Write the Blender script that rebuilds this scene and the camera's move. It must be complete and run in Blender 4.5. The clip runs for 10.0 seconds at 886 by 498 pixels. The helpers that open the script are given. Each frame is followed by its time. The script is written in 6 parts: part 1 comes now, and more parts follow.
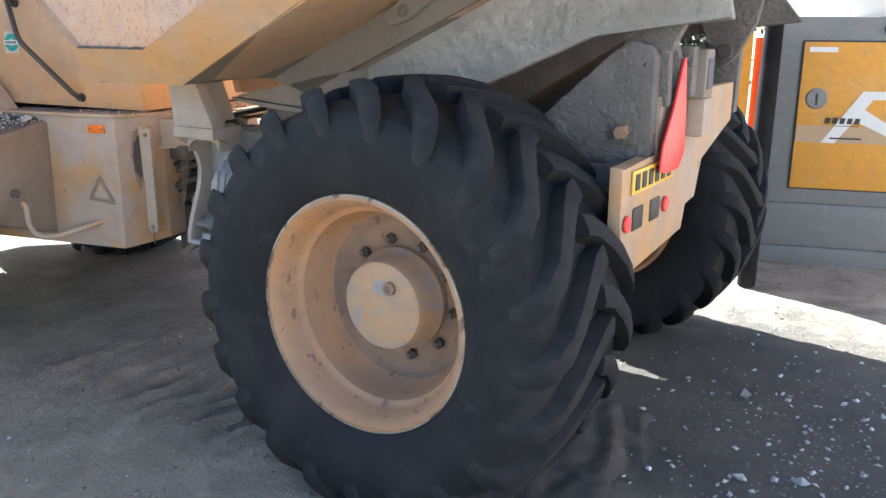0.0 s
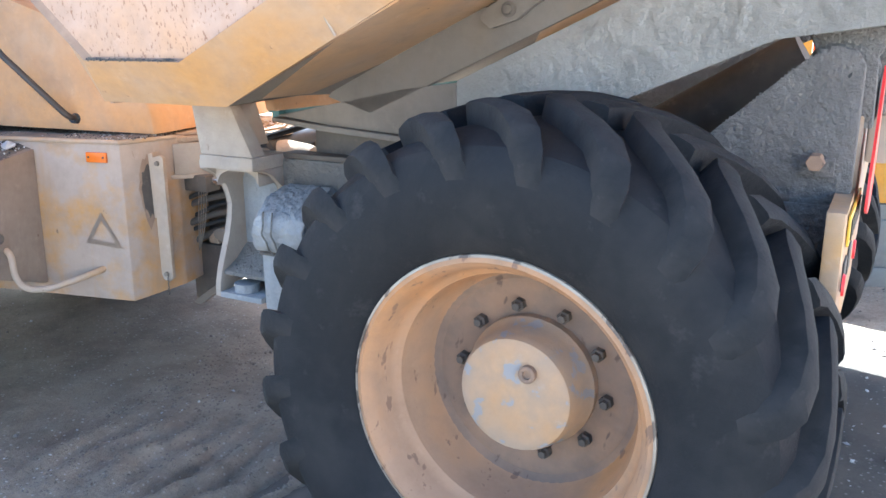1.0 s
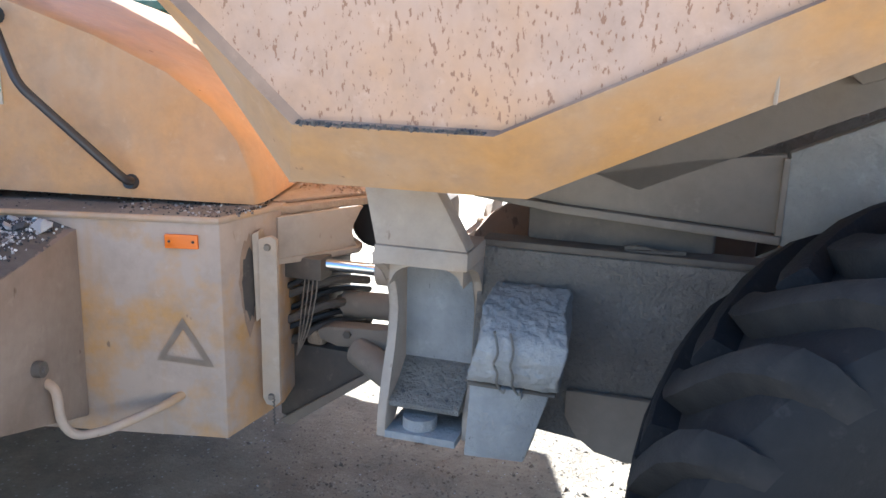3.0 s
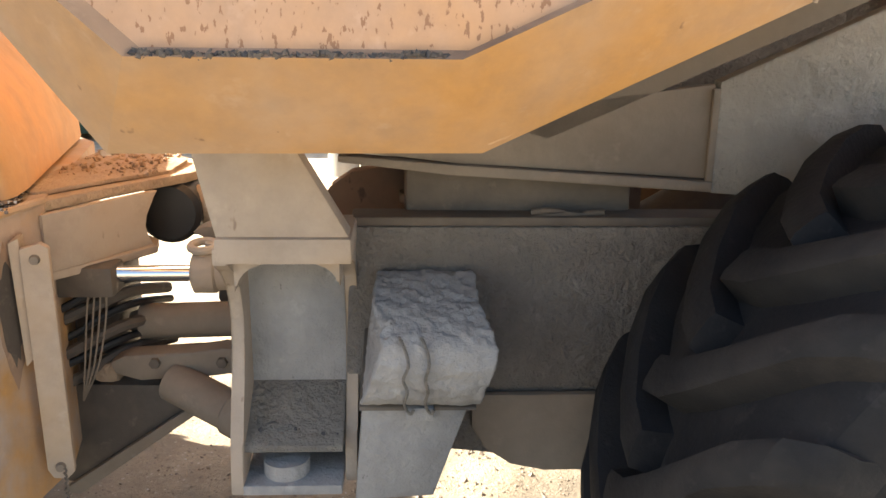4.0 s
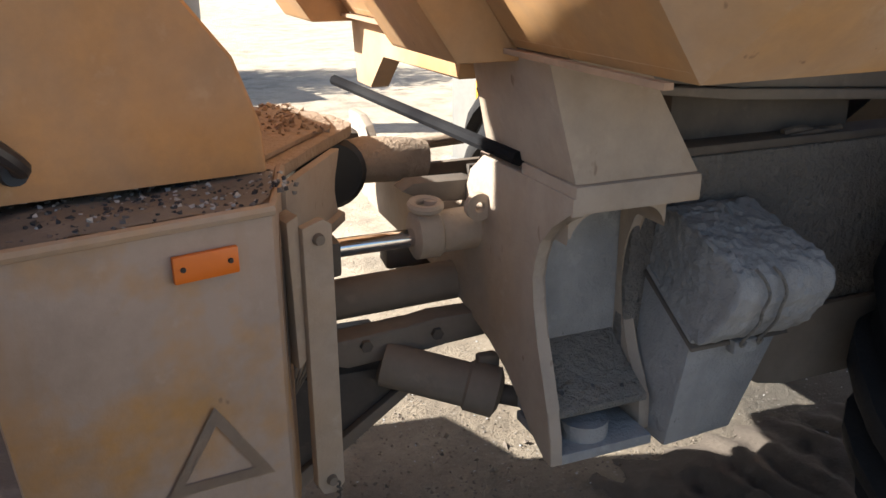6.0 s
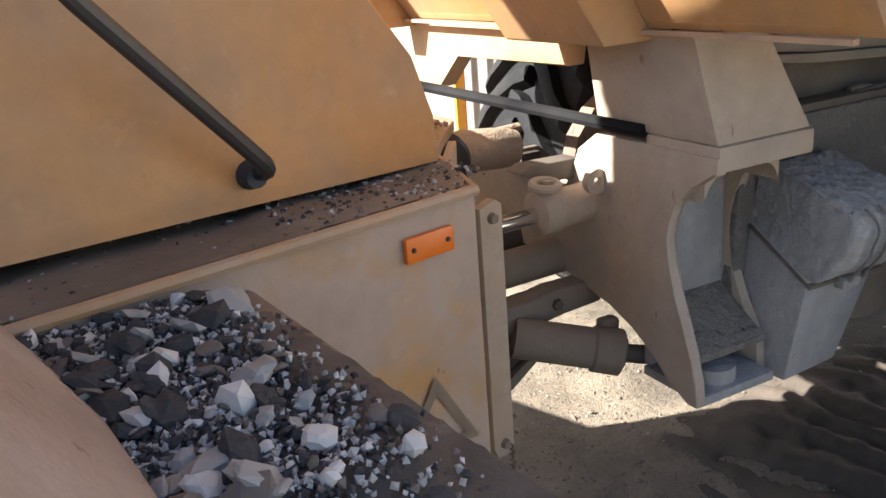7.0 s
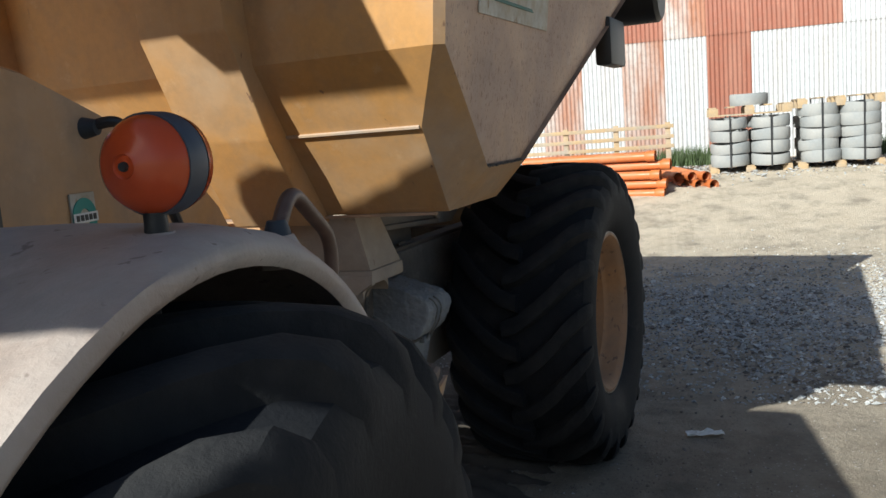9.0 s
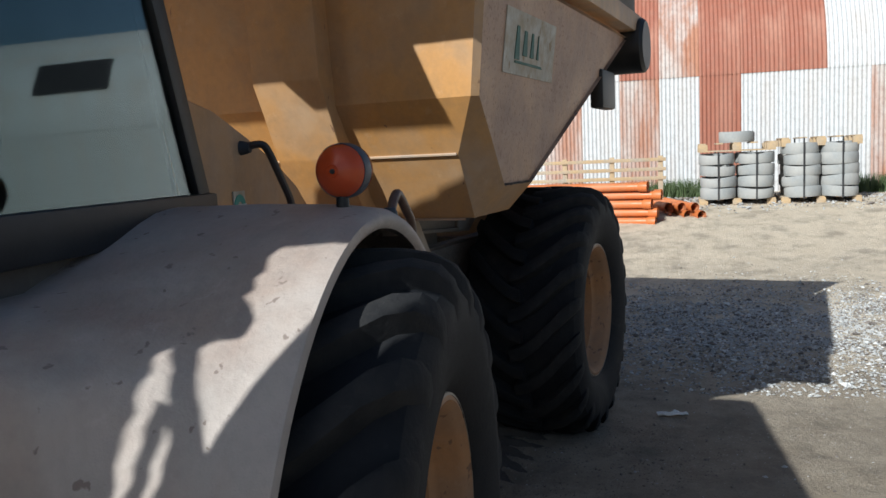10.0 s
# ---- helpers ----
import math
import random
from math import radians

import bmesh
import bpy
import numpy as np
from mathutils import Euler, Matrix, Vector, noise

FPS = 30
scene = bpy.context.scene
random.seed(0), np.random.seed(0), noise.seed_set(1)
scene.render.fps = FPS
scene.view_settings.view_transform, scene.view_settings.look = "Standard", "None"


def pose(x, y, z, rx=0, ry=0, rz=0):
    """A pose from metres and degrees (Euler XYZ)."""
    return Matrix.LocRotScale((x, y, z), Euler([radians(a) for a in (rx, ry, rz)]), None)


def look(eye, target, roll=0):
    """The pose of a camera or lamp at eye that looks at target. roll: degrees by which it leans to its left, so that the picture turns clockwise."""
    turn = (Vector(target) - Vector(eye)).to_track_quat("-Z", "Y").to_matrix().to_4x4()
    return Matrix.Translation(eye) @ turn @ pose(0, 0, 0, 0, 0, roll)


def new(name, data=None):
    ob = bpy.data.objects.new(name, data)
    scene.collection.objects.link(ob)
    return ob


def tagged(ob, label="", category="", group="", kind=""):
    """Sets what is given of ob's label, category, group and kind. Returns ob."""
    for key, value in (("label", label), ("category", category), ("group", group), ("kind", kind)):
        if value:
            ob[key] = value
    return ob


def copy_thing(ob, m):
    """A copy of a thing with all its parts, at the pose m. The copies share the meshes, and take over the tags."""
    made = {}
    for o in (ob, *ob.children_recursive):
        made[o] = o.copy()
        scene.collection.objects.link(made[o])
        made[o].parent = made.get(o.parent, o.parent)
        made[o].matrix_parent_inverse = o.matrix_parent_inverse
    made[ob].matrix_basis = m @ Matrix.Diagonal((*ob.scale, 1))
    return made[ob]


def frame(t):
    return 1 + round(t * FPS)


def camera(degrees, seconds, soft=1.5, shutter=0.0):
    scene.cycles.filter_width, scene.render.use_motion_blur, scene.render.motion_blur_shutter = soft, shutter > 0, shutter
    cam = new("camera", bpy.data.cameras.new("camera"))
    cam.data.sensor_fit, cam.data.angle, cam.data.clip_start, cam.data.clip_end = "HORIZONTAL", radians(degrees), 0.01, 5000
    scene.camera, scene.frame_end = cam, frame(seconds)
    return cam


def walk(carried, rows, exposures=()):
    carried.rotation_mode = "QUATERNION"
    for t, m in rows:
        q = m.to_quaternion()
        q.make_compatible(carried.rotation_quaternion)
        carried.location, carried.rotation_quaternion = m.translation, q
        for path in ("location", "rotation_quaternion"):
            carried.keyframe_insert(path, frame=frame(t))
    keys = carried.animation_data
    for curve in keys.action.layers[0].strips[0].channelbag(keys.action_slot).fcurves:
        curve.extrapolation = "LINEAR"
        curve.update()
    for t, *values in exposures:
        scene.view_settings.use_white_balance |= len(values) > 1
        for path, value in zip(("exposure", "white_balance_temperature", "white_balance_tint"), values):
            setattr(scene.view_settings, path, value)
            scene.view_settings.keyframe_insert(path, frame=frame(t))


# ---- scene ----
cam = camera(56.0, 10.0)
PATH = [
    (0, (1.433, 0.824, 1.473), (0.653, 2.593, 0.959), 0.3),
    (0.5, (1.159, 1.144, 1.458), (0.46, 2.934, 0.905), -0.3),
    (1, (0.768, 1.229, 1.473), (0.08, 3.037, 0.965), -0.2),
    (1.5, (0.447, 1.322, 1.463), (-0.296, 3.128, 1.03), 0.6),
    (2, (0.128, 1.502, 1.532), (-0.617, 3.32, 1.158), 1.1),
    (3.3, (-0.615, 1.807, 1.556), (-0.763, 3.733, 1.037), 2.1),
    (3.5, (-0.651, 1.919, 1.477), (-0.708, 3.859, 0.994), 2.5),
    (4, (-0.844, 2.139, 1.444), (-0.485, 4.029, 0.898), 0.7),
    (4.5, (-1.136, 2.206, 1.434), (-0.445, 3.975, 0.808), 0.3),
    (5, (-1.331, 2.276, 1.439), (-0.502, 3.972, 0.778), 0.4),
    (5.5, (-1.52, 2.435, 1.409), (-0.617, 4.095, 0.754), 0.0),
    (6, (-1.738, 2.589, 1.403), (-0.794, 4.222, 0.737), -0.3),
    (6.2, (-1.831, 2.593, 1.395), (-0.907, 4.235, 0.724), -0.8),
    (7.5, (-2.351, 2.761, 1.427), (-1.032, 4.141, 0.831), -7.0),
    (8, (-2.683, 2.779, 1.489), (-1.064, 3.859, 1.029), -6.5),
    (8.3, (-2.892, 2.735, 1.522), (-1.125, 3.591, 1.144), -5.9),
    (8.5, (-3.052, 2.68, 1.528), (-1.22, 3.408, 1.195), -5.5),
    (8.7, (-3.223, 2.634, 1.514), (-1.349, 3.267, 1.218), -5.5),
    (9, (-3.506, 2.55, 1.511), (-1.601, 3.093, 1.234), -4.4),
    (9.3, (-3.76, 2.487, 1.507), (-1.845, 3.006, 1.25), -4.9),
    (9.5, (-3.969, 2.453, 1.516), (-2.051, 2.961, 1.267), -3.9),
    (10, (-4.35, 2.44, 1.518), (-2.435, 2.974, 1.301), -2.5),
]
EXPOSURES = [(0.0, 2.75, 5550, 5), (0.6, 2.86, 5550, 6), (1.0, 3.38, 5200, 5), (1.5, 3.48, 5000, 5), (2.0, 3.28, 5250, 5), (3.5, 2.78, 5300, 7), (4.0, 2.83, 7250, 10), (4.5, 3.08, 6700, 9), (5.2, 2.62, 6600, 10), (6.0, 1.53, 6300, 10), (7.5, 2.25, 6400, 10), (8.0, 2.0, 6600, 10), (8.5, 1.3, 5700, 5), (9.0, 0.45, 5850, 3), (9.5, 0.25, 5950, 6), (10.0, 0.2, 5700, 5)]
walk(cam, [(t, look(eye, target, roll)) for t, eye, target, roll in PATH], EXPOSURES)

# ---- world and sun ----
SUN_WAY = Vector((3.30, -1.63, -2.40)).normalized()
world = bpy.data.worlds.new("sky")
scene.world = world
world.use_nodes = True
wn = world.node_tree
bg = wn.nodes["Background"]
sky = wn.nodes.new("ShaderNodeTexSky")
sky.sky_type = "NISHITA"
sky.sun_disc = False
sky.sun_elevation = math.asin(-SUN_WAY.z)
sky.sun_rotation = math.atan2(-SUN_WAY.x, -SUN_WAY.y)
sky.dust_density = 1.5
bg.inputs["Strength"].default_value = 0.058
wn.links.new(sky.outputs[0], bg.inputs[0])
sun_data = bpy.data.lights.new("sun", "SUN")
sun_data.energy = 5.0
sun_data.angle = radians(0.53)
sun_data.color = (1.0, 0.94, 0.84)
sun = new("sun", sun_data)
sun.matrix_world = look(-SUN_WAY * 30, (0, 0, 0))

# ---- materials ----
def nodes_of(name):
    m = bpy.data.materials.new(name)
    m.use_nodes = True
    return m, m.node_tree, m.node_tree.nodes["Principled BSDF"]


def noise_node(nt, scale, detail=6.0, rough=0.6, coords="Object", stretch=None):
    tc = nt.nodes.new("ShaderNodeTexCoord")
    src = tc.outputs[coords]
    if stretch:
        mp = nt.nodes.new("ShaderNodeMapping")
        mp.inputs["Scale"].default_value = stretch
        nt.links.new(src, mp.inputs["Vector"])
        src = mp.outputs[0]
    n = nt.nodes.new("ShaderNodeTexNoise")
    n.inputs["Scale"].default_value = scale
    n.inputs["Detail"].default_value = detail
    n.inputs["Roughness"].default_value = rough
    nt.links.new(src, n.inputs["Vector"])
    return n.outputs["Fac"]


def ramp(nt, fac, lo, hi, a=0.0, b=1.0):
    r = nt.nodes.new("ShaderNodeMapRange")
    r.inputs["From Min"].default_value, r.inputs["From Max"].default_value = lo, hi
    r.inputs["To Min"].default_value, r.inputs["To Max"].default_value = a, b
    nt.links.new(fac, r.inputs["Value"])
    return r.outputs[0]


def mix(nt, fac, a, b):
    m = nt.nodes.new("ShaderNodeMix")
    m.data_type = "RGBA"
    for sock, v in ((m.inputs[0], fac), (m.inputs[6], a), (m.inputs[7], b)):
        if isinstance(v, (int, float)):
            sock.default_value = v
        elif isinstance(v, tuple):
            sock.default_value = (*v, 1.0)
        else:
            nt.links.new(v, sock)
    return m.outputs[2]


def bump(nt, bsdf, height, strength, dist=0.01):
    b = nt.nodes.new("ShaderNodeBump")
    b.inputs["Strength"].default_value = strength
    b.inputs["Distance"].default_value = dist
    nt.links.new(height, b.inputs["Height"])
    nt.links.new(b.outputs[0], bsdf.inputs["Normal"])


def worn(name, col, dust=(0.42, 0.33, 0.25), dusty=0.4, rough=0.55, rust=None, rust_at=0.66, lump=0.25, lump_scale=40.0, metal=0.0, streak=None, deep=0.004, spot_scale=26.0, spot_stretch=(1.0, 1.0, 0.45), edge=0.24, patch=2.3):
    """A painted or bare surface with large dust stains, fine grain, rust spots and relief."""
    m, nt, bsdf = nodes_of(name)
    big = noise_node(nt, patch, 5, 0.62, stretch=streak)
    fine = noise_node(nt, 34, 8, 0.7)
    shade = mix(nt, ramp(nt, fine, 0.3, 0.75, 0, 0.45), col, tuple(c * 0.62 for c in col))
    c = mix(nt, ramp(nt, big, 0.74 - edge * 0.5 - dusty * 0.5, 0.74 + edge * 0.5 - dusty * 0.5, 0.05, 0.95), shade, dust)
    mottle = noise_node(nt, 9.0, 6, 0.68)
    c = mix(nt, ramp(nt, mottle, 0.46, 0.72, 0, 0.42), c, tuple(v * 0.58 for v in dust))
    runs = noise_node(nt, 5.0, 5, 0.62, stretch=(3.2, 3.2, 0.35))
    c = mix(nt, ramp(nt, runs, 0.54, 0.72, 0, 0.38), c, tuple(v * 0.5 + d * 0.35 for v, d in zip(col, dust)))
    pale = noise_node(nt, 15.0, 4, 0.7)
    c = mix(nt, ramp(nt, pale, 0.60, 0.72, 0, 0.35), c, tuple(min(0.9, v * 1.25) for v in dust))
    if rust:
        spots = noise_node(nt, spot_scale, 3, 0.55, stretch=spot_stretch)
        c = mix(nt, ramp(nt, spots, rust_at, rust_at + 0.04, 0, 0.9), c, rust)
    nt.links.new(c, bsdf.inputs["Base Color"])
    nt.links.new(ramp(nt, big, 0.3, 0.7, rough - 0.12, min(1, rough + 0.3)), bsdf.inputs["Roughness"])
    bsdf.inputs["Metallic"].default_value = metal
    bump(nt, bsdf, noise_node(nt, lump_scale, 5, 0.65), lump, deep)
    return m


def plain(name, col, rough=0.5, metal=0.0, vary=0.25, lump=0.1, scale=60):
    m, nt, bsdf = nodes_of(name)
    n = noise_node(nt, scale, 5, 0.6)
    big = noise_node(nt, scale * 0.08, 3, 0.5)
    c = mix(nt, ramp(nt, n, 0.3, 0.7, 0, vary), col, tuple(v * 0.5 for v in col))
    c = mix(nt, ramp(nt, big, 0.4, 0.75, 0, vary), c, tuple(min(1, v * 0.7 + 0.08) for v in col))
    nt.links.new(c, bsdf.inputs["Base Color"])
    bsdf.inputs["Roughness"].default_value = rough
    bsdf.inputs["Metallic"].default_value = metal
    if lump:
        bump(nt, bsdf, n, lump, 0.003)
    return m


YELLOW = worn("yellow_paint", (0.57, 0.31, 0.125), (0.48, 0.34, 0.23), 0.47, 0.6, rust=(0.25, 0.15, 0.09), rust_at=0.74, lump=0.08)
BODY_PAINT = worn("dump_body_paint", (0.59, 0.325, 0.12), (0.48, 0.35, 0.25), 0.5, 0.5, rust=(0.20, 0.11, 0.07), rust_at=0.72, lump=0.1)
FRONT_PAINT = worn("front_wall_paint", (0.57, 0.29, 0.09), (0.47, 0.31, 0.18), 0.40, 0.5, rust=(0.20, 0.11, 0.07), rust_at=0.72, lump=0.1)
PITTED = worn("rust_pitted_paint", (0.56, 0.32, 0.17), (0.50, 0.35, 0.27), 0.55, 0.55, rust=(0.27, 0.14, 0.085), rust_at=0.605, lump=0.12, spot_scale=135.0, spot_stretch=(1.0, 1.0, 0.42))
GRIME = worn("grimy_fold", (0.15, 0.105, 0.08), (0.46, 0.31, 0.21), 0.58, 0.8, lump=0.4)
RUST_SOIL = worn("rusty_soil_crust", (0.33, 0.23, 0.155), (0.46, 0.36, 0.27), 0.5, 0.92, lump=1.0, lump_scale=60, deep=0.01)
DUSTY = worn("dusty_paint", (0.53, 0.30, 0.11), (0.41, 0.335, 0.275), 0.60, 0.7, rust=(0.22, 0.15, 0.11), rust_at=0.70, lump=0.3)
TANK_PAINT = worn("dirty_tank_paint", (0.51, 0.275, 0.085), (0.40, 0.32, 0.265), 0.59, 0.7, rust=(0.20, 0.13, 0.09), rust_at=0.69, lump=0.3, edge=0.15, patch=3.4)
TAN_DUST = worn("tan_dust_coat", (0.43, 0.31, 0.20), (0.42, 0.355, 0.295), 0.62, 0.85, rust=(0.25, 0.19, 0.15), rust_at=0.70, lump=0.5, lump_scale=70)
# dust brown, with the shade below the body put into the colour
UNDERSIDE = worn("shaded_dusty_underside", (0.20, 0.155, 0.110), (0.205, 0.178, 0.150), 0.55, 0.85, lump=0.4)
MUD_PALE = worn("pale_dried_mud", (0.25, 0.235, 0.215), (0.38, 0.36, 0.33), 0.5, 0.9, lump=0.8, lump_scale=90, deep=0.01)
DUST_SOIL = worn("dusty_brown_soil", (0.20, 0.165, 0.130), (0.32, 0.27, 0.215), 0.5, 0.95, lump=0.8, lump_scale=80)
BOX_BROWN = worn("rusty_brown_box", (0.20, 0.145, 0.105), (0.31, 0.245, 0.195), 0.48, 0.85, rust=(0.12, 0.075, 0.05), rust_at=0.68, lump=0.5)
CAKED = worn("mud_caked_paint", (0.18, 0.16, 0.145), (0.28, 0.26, 0.235), 0.5, 0.88, lump=1.0, lump_scale=52, deep=0.028)
GREY_DIRT = worn("grey_dried_mud", (0.235, 0.238, 0.245), (0.40, 0.395, 0.39), 0.45, 0.92, rust=(0.13, 0.128, 0.13), rust_at=0.71, lump=1.0, lump_scale=48, deep=0.008, spot_scale=60.0)
PRINT_GREY = worn("faint_print", (0.45, 0.35, 0.26), (0.46, 0.38, 0.31), 0.5, 0.8, lump=0.1)
RIM_DISC = worn("grimy_rim_disc", (0.33, 0.20, 0.12), (0.20, 0.15, 0.12), 0.5, 0.7, rust=(0.12, 0.08, 0.06), rust_at=0.62, lump=0.3)
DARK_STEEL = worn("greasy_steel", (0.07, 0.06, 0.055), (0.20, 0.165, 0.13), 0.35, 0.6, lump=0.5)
FENDER = worn("dusty_fender_paint", (0.42, 0.32, 0.265), (0.47, 0.41, 0.37), 0.52, 0.5, rust=(0.22, 0.17, 0.145), rust_at=0.66, lump=0.55, lump_scale=34, deep=0.006, streak=(1.6, 1.6, 0.7), spot_scale=30.0, spot_stretch=(1.0, 1.0, 1.0))
RUBBER = worn("tyre_rubber", (0.011, 0.012, 0.015), (0.042, 0.040, 0.040), 0.26, 0.72, lump=0.4, lump_scale=110)
RIM = worn("rusty_rim_paint", (0.46, 0.23, 0.095), (0.36, 0.225, 0.14), 0.5, 0.6, rust=(0.19, 0.11, 0.07), rust_at=0.63, lump=0.2)
LUG = worn("dusty_tread_rubber", (0.012, 0.013, 0.016), (0.058, 0.055, 0.053), 0.26, 0.75, lump=0.6, lump_scale=80)
BARE = worn("scuffed_bare_edge", (0.42, 0.38, 0.33), (0.30, 0.25, 0.20), 0.5, 0.45, rust=(0.10, 0.08, 0.07), rust_at=0.58, lump=0.3, metal=0.4)
HUB = worn("hub_paint", (0.46, 0.27, 0.13), (0.36, 0.29, 0.23), 0.5, 0.6, rust=(0.27, 0.265, 0.27), rust_at=0.585, lump=0.25, spot_scale=17.0, spot_stretch=(1, 1, 1))
HOSE = plain("black_rubber", (0.018, 0.018, 0.02), 0.5)
CHROME = plain("chromed_rod", (0.75, 0.75, 0.76), 0.12, 1.0, 0.05, 0)
RAIL_BROWN = worn("worn_brown_tube", (0.085, 0.045, 0.035), (0.30, 0.20, 0.14), 0.30, 0.35, lump=0.1)
RAIL_DARK = plain("dark_tube", (0.035, 0.032, 0.034), 0.4)
RUBBER_BLUE = plain("rail_socket_rubber", (0.03, 0.04, 0.055), 0.6)
ORANGE_LENS = plain("orange_plastic", (0.75, 0.17, 0.01), 0.25, 0, 0.1, 0)
RED_LENS = plain("red_orange_plastic", (0.56, 0.075, 0.014), 0.2, 0, 0.15, 0)
LAMP_GREY = plain("lamp_grey_plastic", (0.055, 0.065, 0.090), 0.5)
RED_TRIANGLE = plain("red_reflective_sheet", (0.85, 0.05, 0.05), 0.35, 0, 0.1, 0)
PLATE_YELLOW = plain("number_plate_yellow", (0.75, 0.48, 0.05), 0.4, 0, 0.1, 0)
BLACK = plain("black_paint", (0.015, 0.015, 0.016), 0.5)
WHITE = plain("white_paint", (0.78, 0.77, 0.74), 0.5, 0, 0.15)
TEAL = plain("teal_print", (0.02, 0.27, 0.22), 0.5, 0, 0.2)
DECAL_WHITE = worn("decal_white", (0.60, 0.57, 0.50), (0.46, 0.38, 0.27), 0.48, 0.6, rust=(0.33, 0.23, 0.13), rust_at=0.64, lump=0.1, patch=16.0)
GREEN_INK = plain("dark_green_ink", (0.02, 0.12, 0.09), 0.6)
CABINET_GREY = worn("cabinet_grey_paint", (0.22, 0.225, 0.22), (0.27, 0.255, 0.235), 0.35, 0.5, lump=0.1)
LOGO_TAN = plain("tan_print", (0.50, 0.35, 0.20), 0.6, 0, 0.15)
CABINET_ORANGE = worn("cabinet_orange_paint", (0.78, 0.36, 0.03), (0.70, 0.42, 0.15), 0.15, 0.4, lump=0.03)
SHEET_WHITE = worn("pale_sheet_metal", (0.62, 0.63, 0.64), (0.50, 0.44, 0.40), 0.3, 0.5, rust=(0.30, 0.13, 0.08), rust_at=0.72, lump=0.05, streak=(1, 1, 0.15))
SHEET_RUST = worn("half_rusted_sheet_metal", (0.55, 0.50, 0.47), (0.38, 0.17, 0.10), 0.55, 0.65, lump=0.05, streak=(1, 1, 0.2))
SHEET_RED = worn("red_brown_sheet_metal", (0.33, 0.115, 0.07), (0.42, 0.22, 0.16), 0.35, 0.65, lump=0.05, streak=(1, 1, 0.15))
CONCRETE = worn("concrete", (0.30, 0.31, 0.31), (0.40, 0.39, 0.37), 0.4, 0.9, lump=0.3)
WOOD = worn("pallet_wood", (0.52, 0.36, 0.19), (0.42, 0.36, 0.29), 0.4, 0.8, lump=0.2)
PVC = worn("orange_pvc", (0.62, 0.17, 0.04), (0.55, 0.26, 0.14), 0.3, 0.45, lump=0.02)
SHEETING = plain("black_sheeting", (0.014, 0.014, 0.016), 0.85)
STRAP = plain("black_strap", (0.02, 0.02, 0.022), 0.45)
GREEN_PAINT = worn("green_container_paint", (0.02, 0.075, 0.055), (0.10, 0.12, 0.10), 0.3, 0.5, lump=0.05)
STONE_LIGHT = plain("pale_stone", (0.50, 0.495, 0.485), 0.85, 0, 0.55, 0.5)
STONE_DARK = plain("dark_stone", (0.05, 0.05, 0.055), 0.8, 0, 0.4, 0.3)
STONE_WHITE = plain("white_stone", (0.72, 0.71, 0.69), 0.8, 0, 0.3, 0.3)
STONE_MID = plain("brown_stone", (0.20, 0.17, 0.15), 0.85, 0, 0.4, 0.3)
SOIL = worn("loose_soil", (0.10, 0.085, 0.075), (0.22, 0.19, 0.16), 0.4, 0.95, lump=1.0, lump_scale=90)
CHURNED = worn("churned_soil", (0.085, 0.07, 0.058), (0.14, 0.115, 0.092), 0.4, 0.95, lump=1.0, lump_scale=70)
DUSTY_DARK = worn("brown_dusty_paint", (0.19, 0.15, 0.115), (0.26, 0.22, 0.18), 0.5, 0.8, lump=0.4)
CLOD = plain("brown_clod", (0.21, 0.175, 0.14), 0.95, 0, 0.5, 0.4)
GRASS = plain("grass_blade", (0.07, 0.11, 0.03), 0.7, 0, 0.5, 0)

glass, nt, bsdf = nodes_of("cab_glass")
bsdf.inputs["Base Color"].default_value = (0.75, 0.85, 0.85, 1)
bsdf.inputs["Roughness"].default_value = 0.02
bsdf.inputs["Transmission Weight"].default_value = 1.0
bsdf.inputs["IOR"].default_value = 1.54
bsdf.inputs["Specular IOR Level"].default_value = 0.5
bsdf.inputs["Specular Tint"].default_value = (0.55, 0.76, 0.80, 1)
GLASS = glass
SHEETING.node_tree.nodes["Principled BSDF"].inputs["Specular IOR Level"].default_value = 0.05
for rubber in (RUBBER, LUG):
    rubber.node_tree.nodes["Principled BSDF"].inputs["Specular IOR Level"].default_value = 0.25

# packed earth: pale gravel, darker trodden soil, fine grain
GROUND, nt, bsdf = nodes_of("packed_gravel")
big = noise_node(nt, 0.55, 5, 0.6)
mid = noise_node(nt, 4.5, 6, 0.65)
fine = noise_node(nt, 60, 8, 0.75)
vor = nt.nodes.new("ShaderNodeTexVoronoi")
vor.inputs["Scale"].default_value = 34
tc = nt.nodes.new("ShaderNodeTexCoord")
nt.links.new(tc.outputs["Object"], vor.inputs["Vector"])
pale = mix(nt, ramp(nt, mid, 0.35, 0.7), (0.56, 0.465, 0.345), (0.66, 0.56, 0.43))
soil = mix(nt, ramp(nt, mid, 0.35, 0.7), (0.235, 0.192, 0.142), (0.365, 0.305, 0.230))
axis_x = nt.nodes.new("ShaderNodeSeparateXYZ")
nt.links.new(tc.outputs["Object"], axis_x.inputs[0])
wander = nt.nodes.new("ShaderNodeMath")
wander.operation = "MULTIPLY_ADD"
wander.inputs[1].default_value = 3.5
nt.links.new(big, wander.inputs[0])
nt.links.new(axis_x.outputs[0], wander.inputs[2])
open_yard = nt.nodes.new("ShaderNodeMath")
open_yard.operation = "MAXIMUM"
nt.links.new(ramp(nt, wander.outputs[0], 2.2, 4.2), open_yard.inputs[0])
nt.links.new(ramp(nt, axis_x.outputs[1], 5.0, 6.6), open_yard.inputs[1])
c = mix(nt, open_yard.outputs[0], soil, pale)
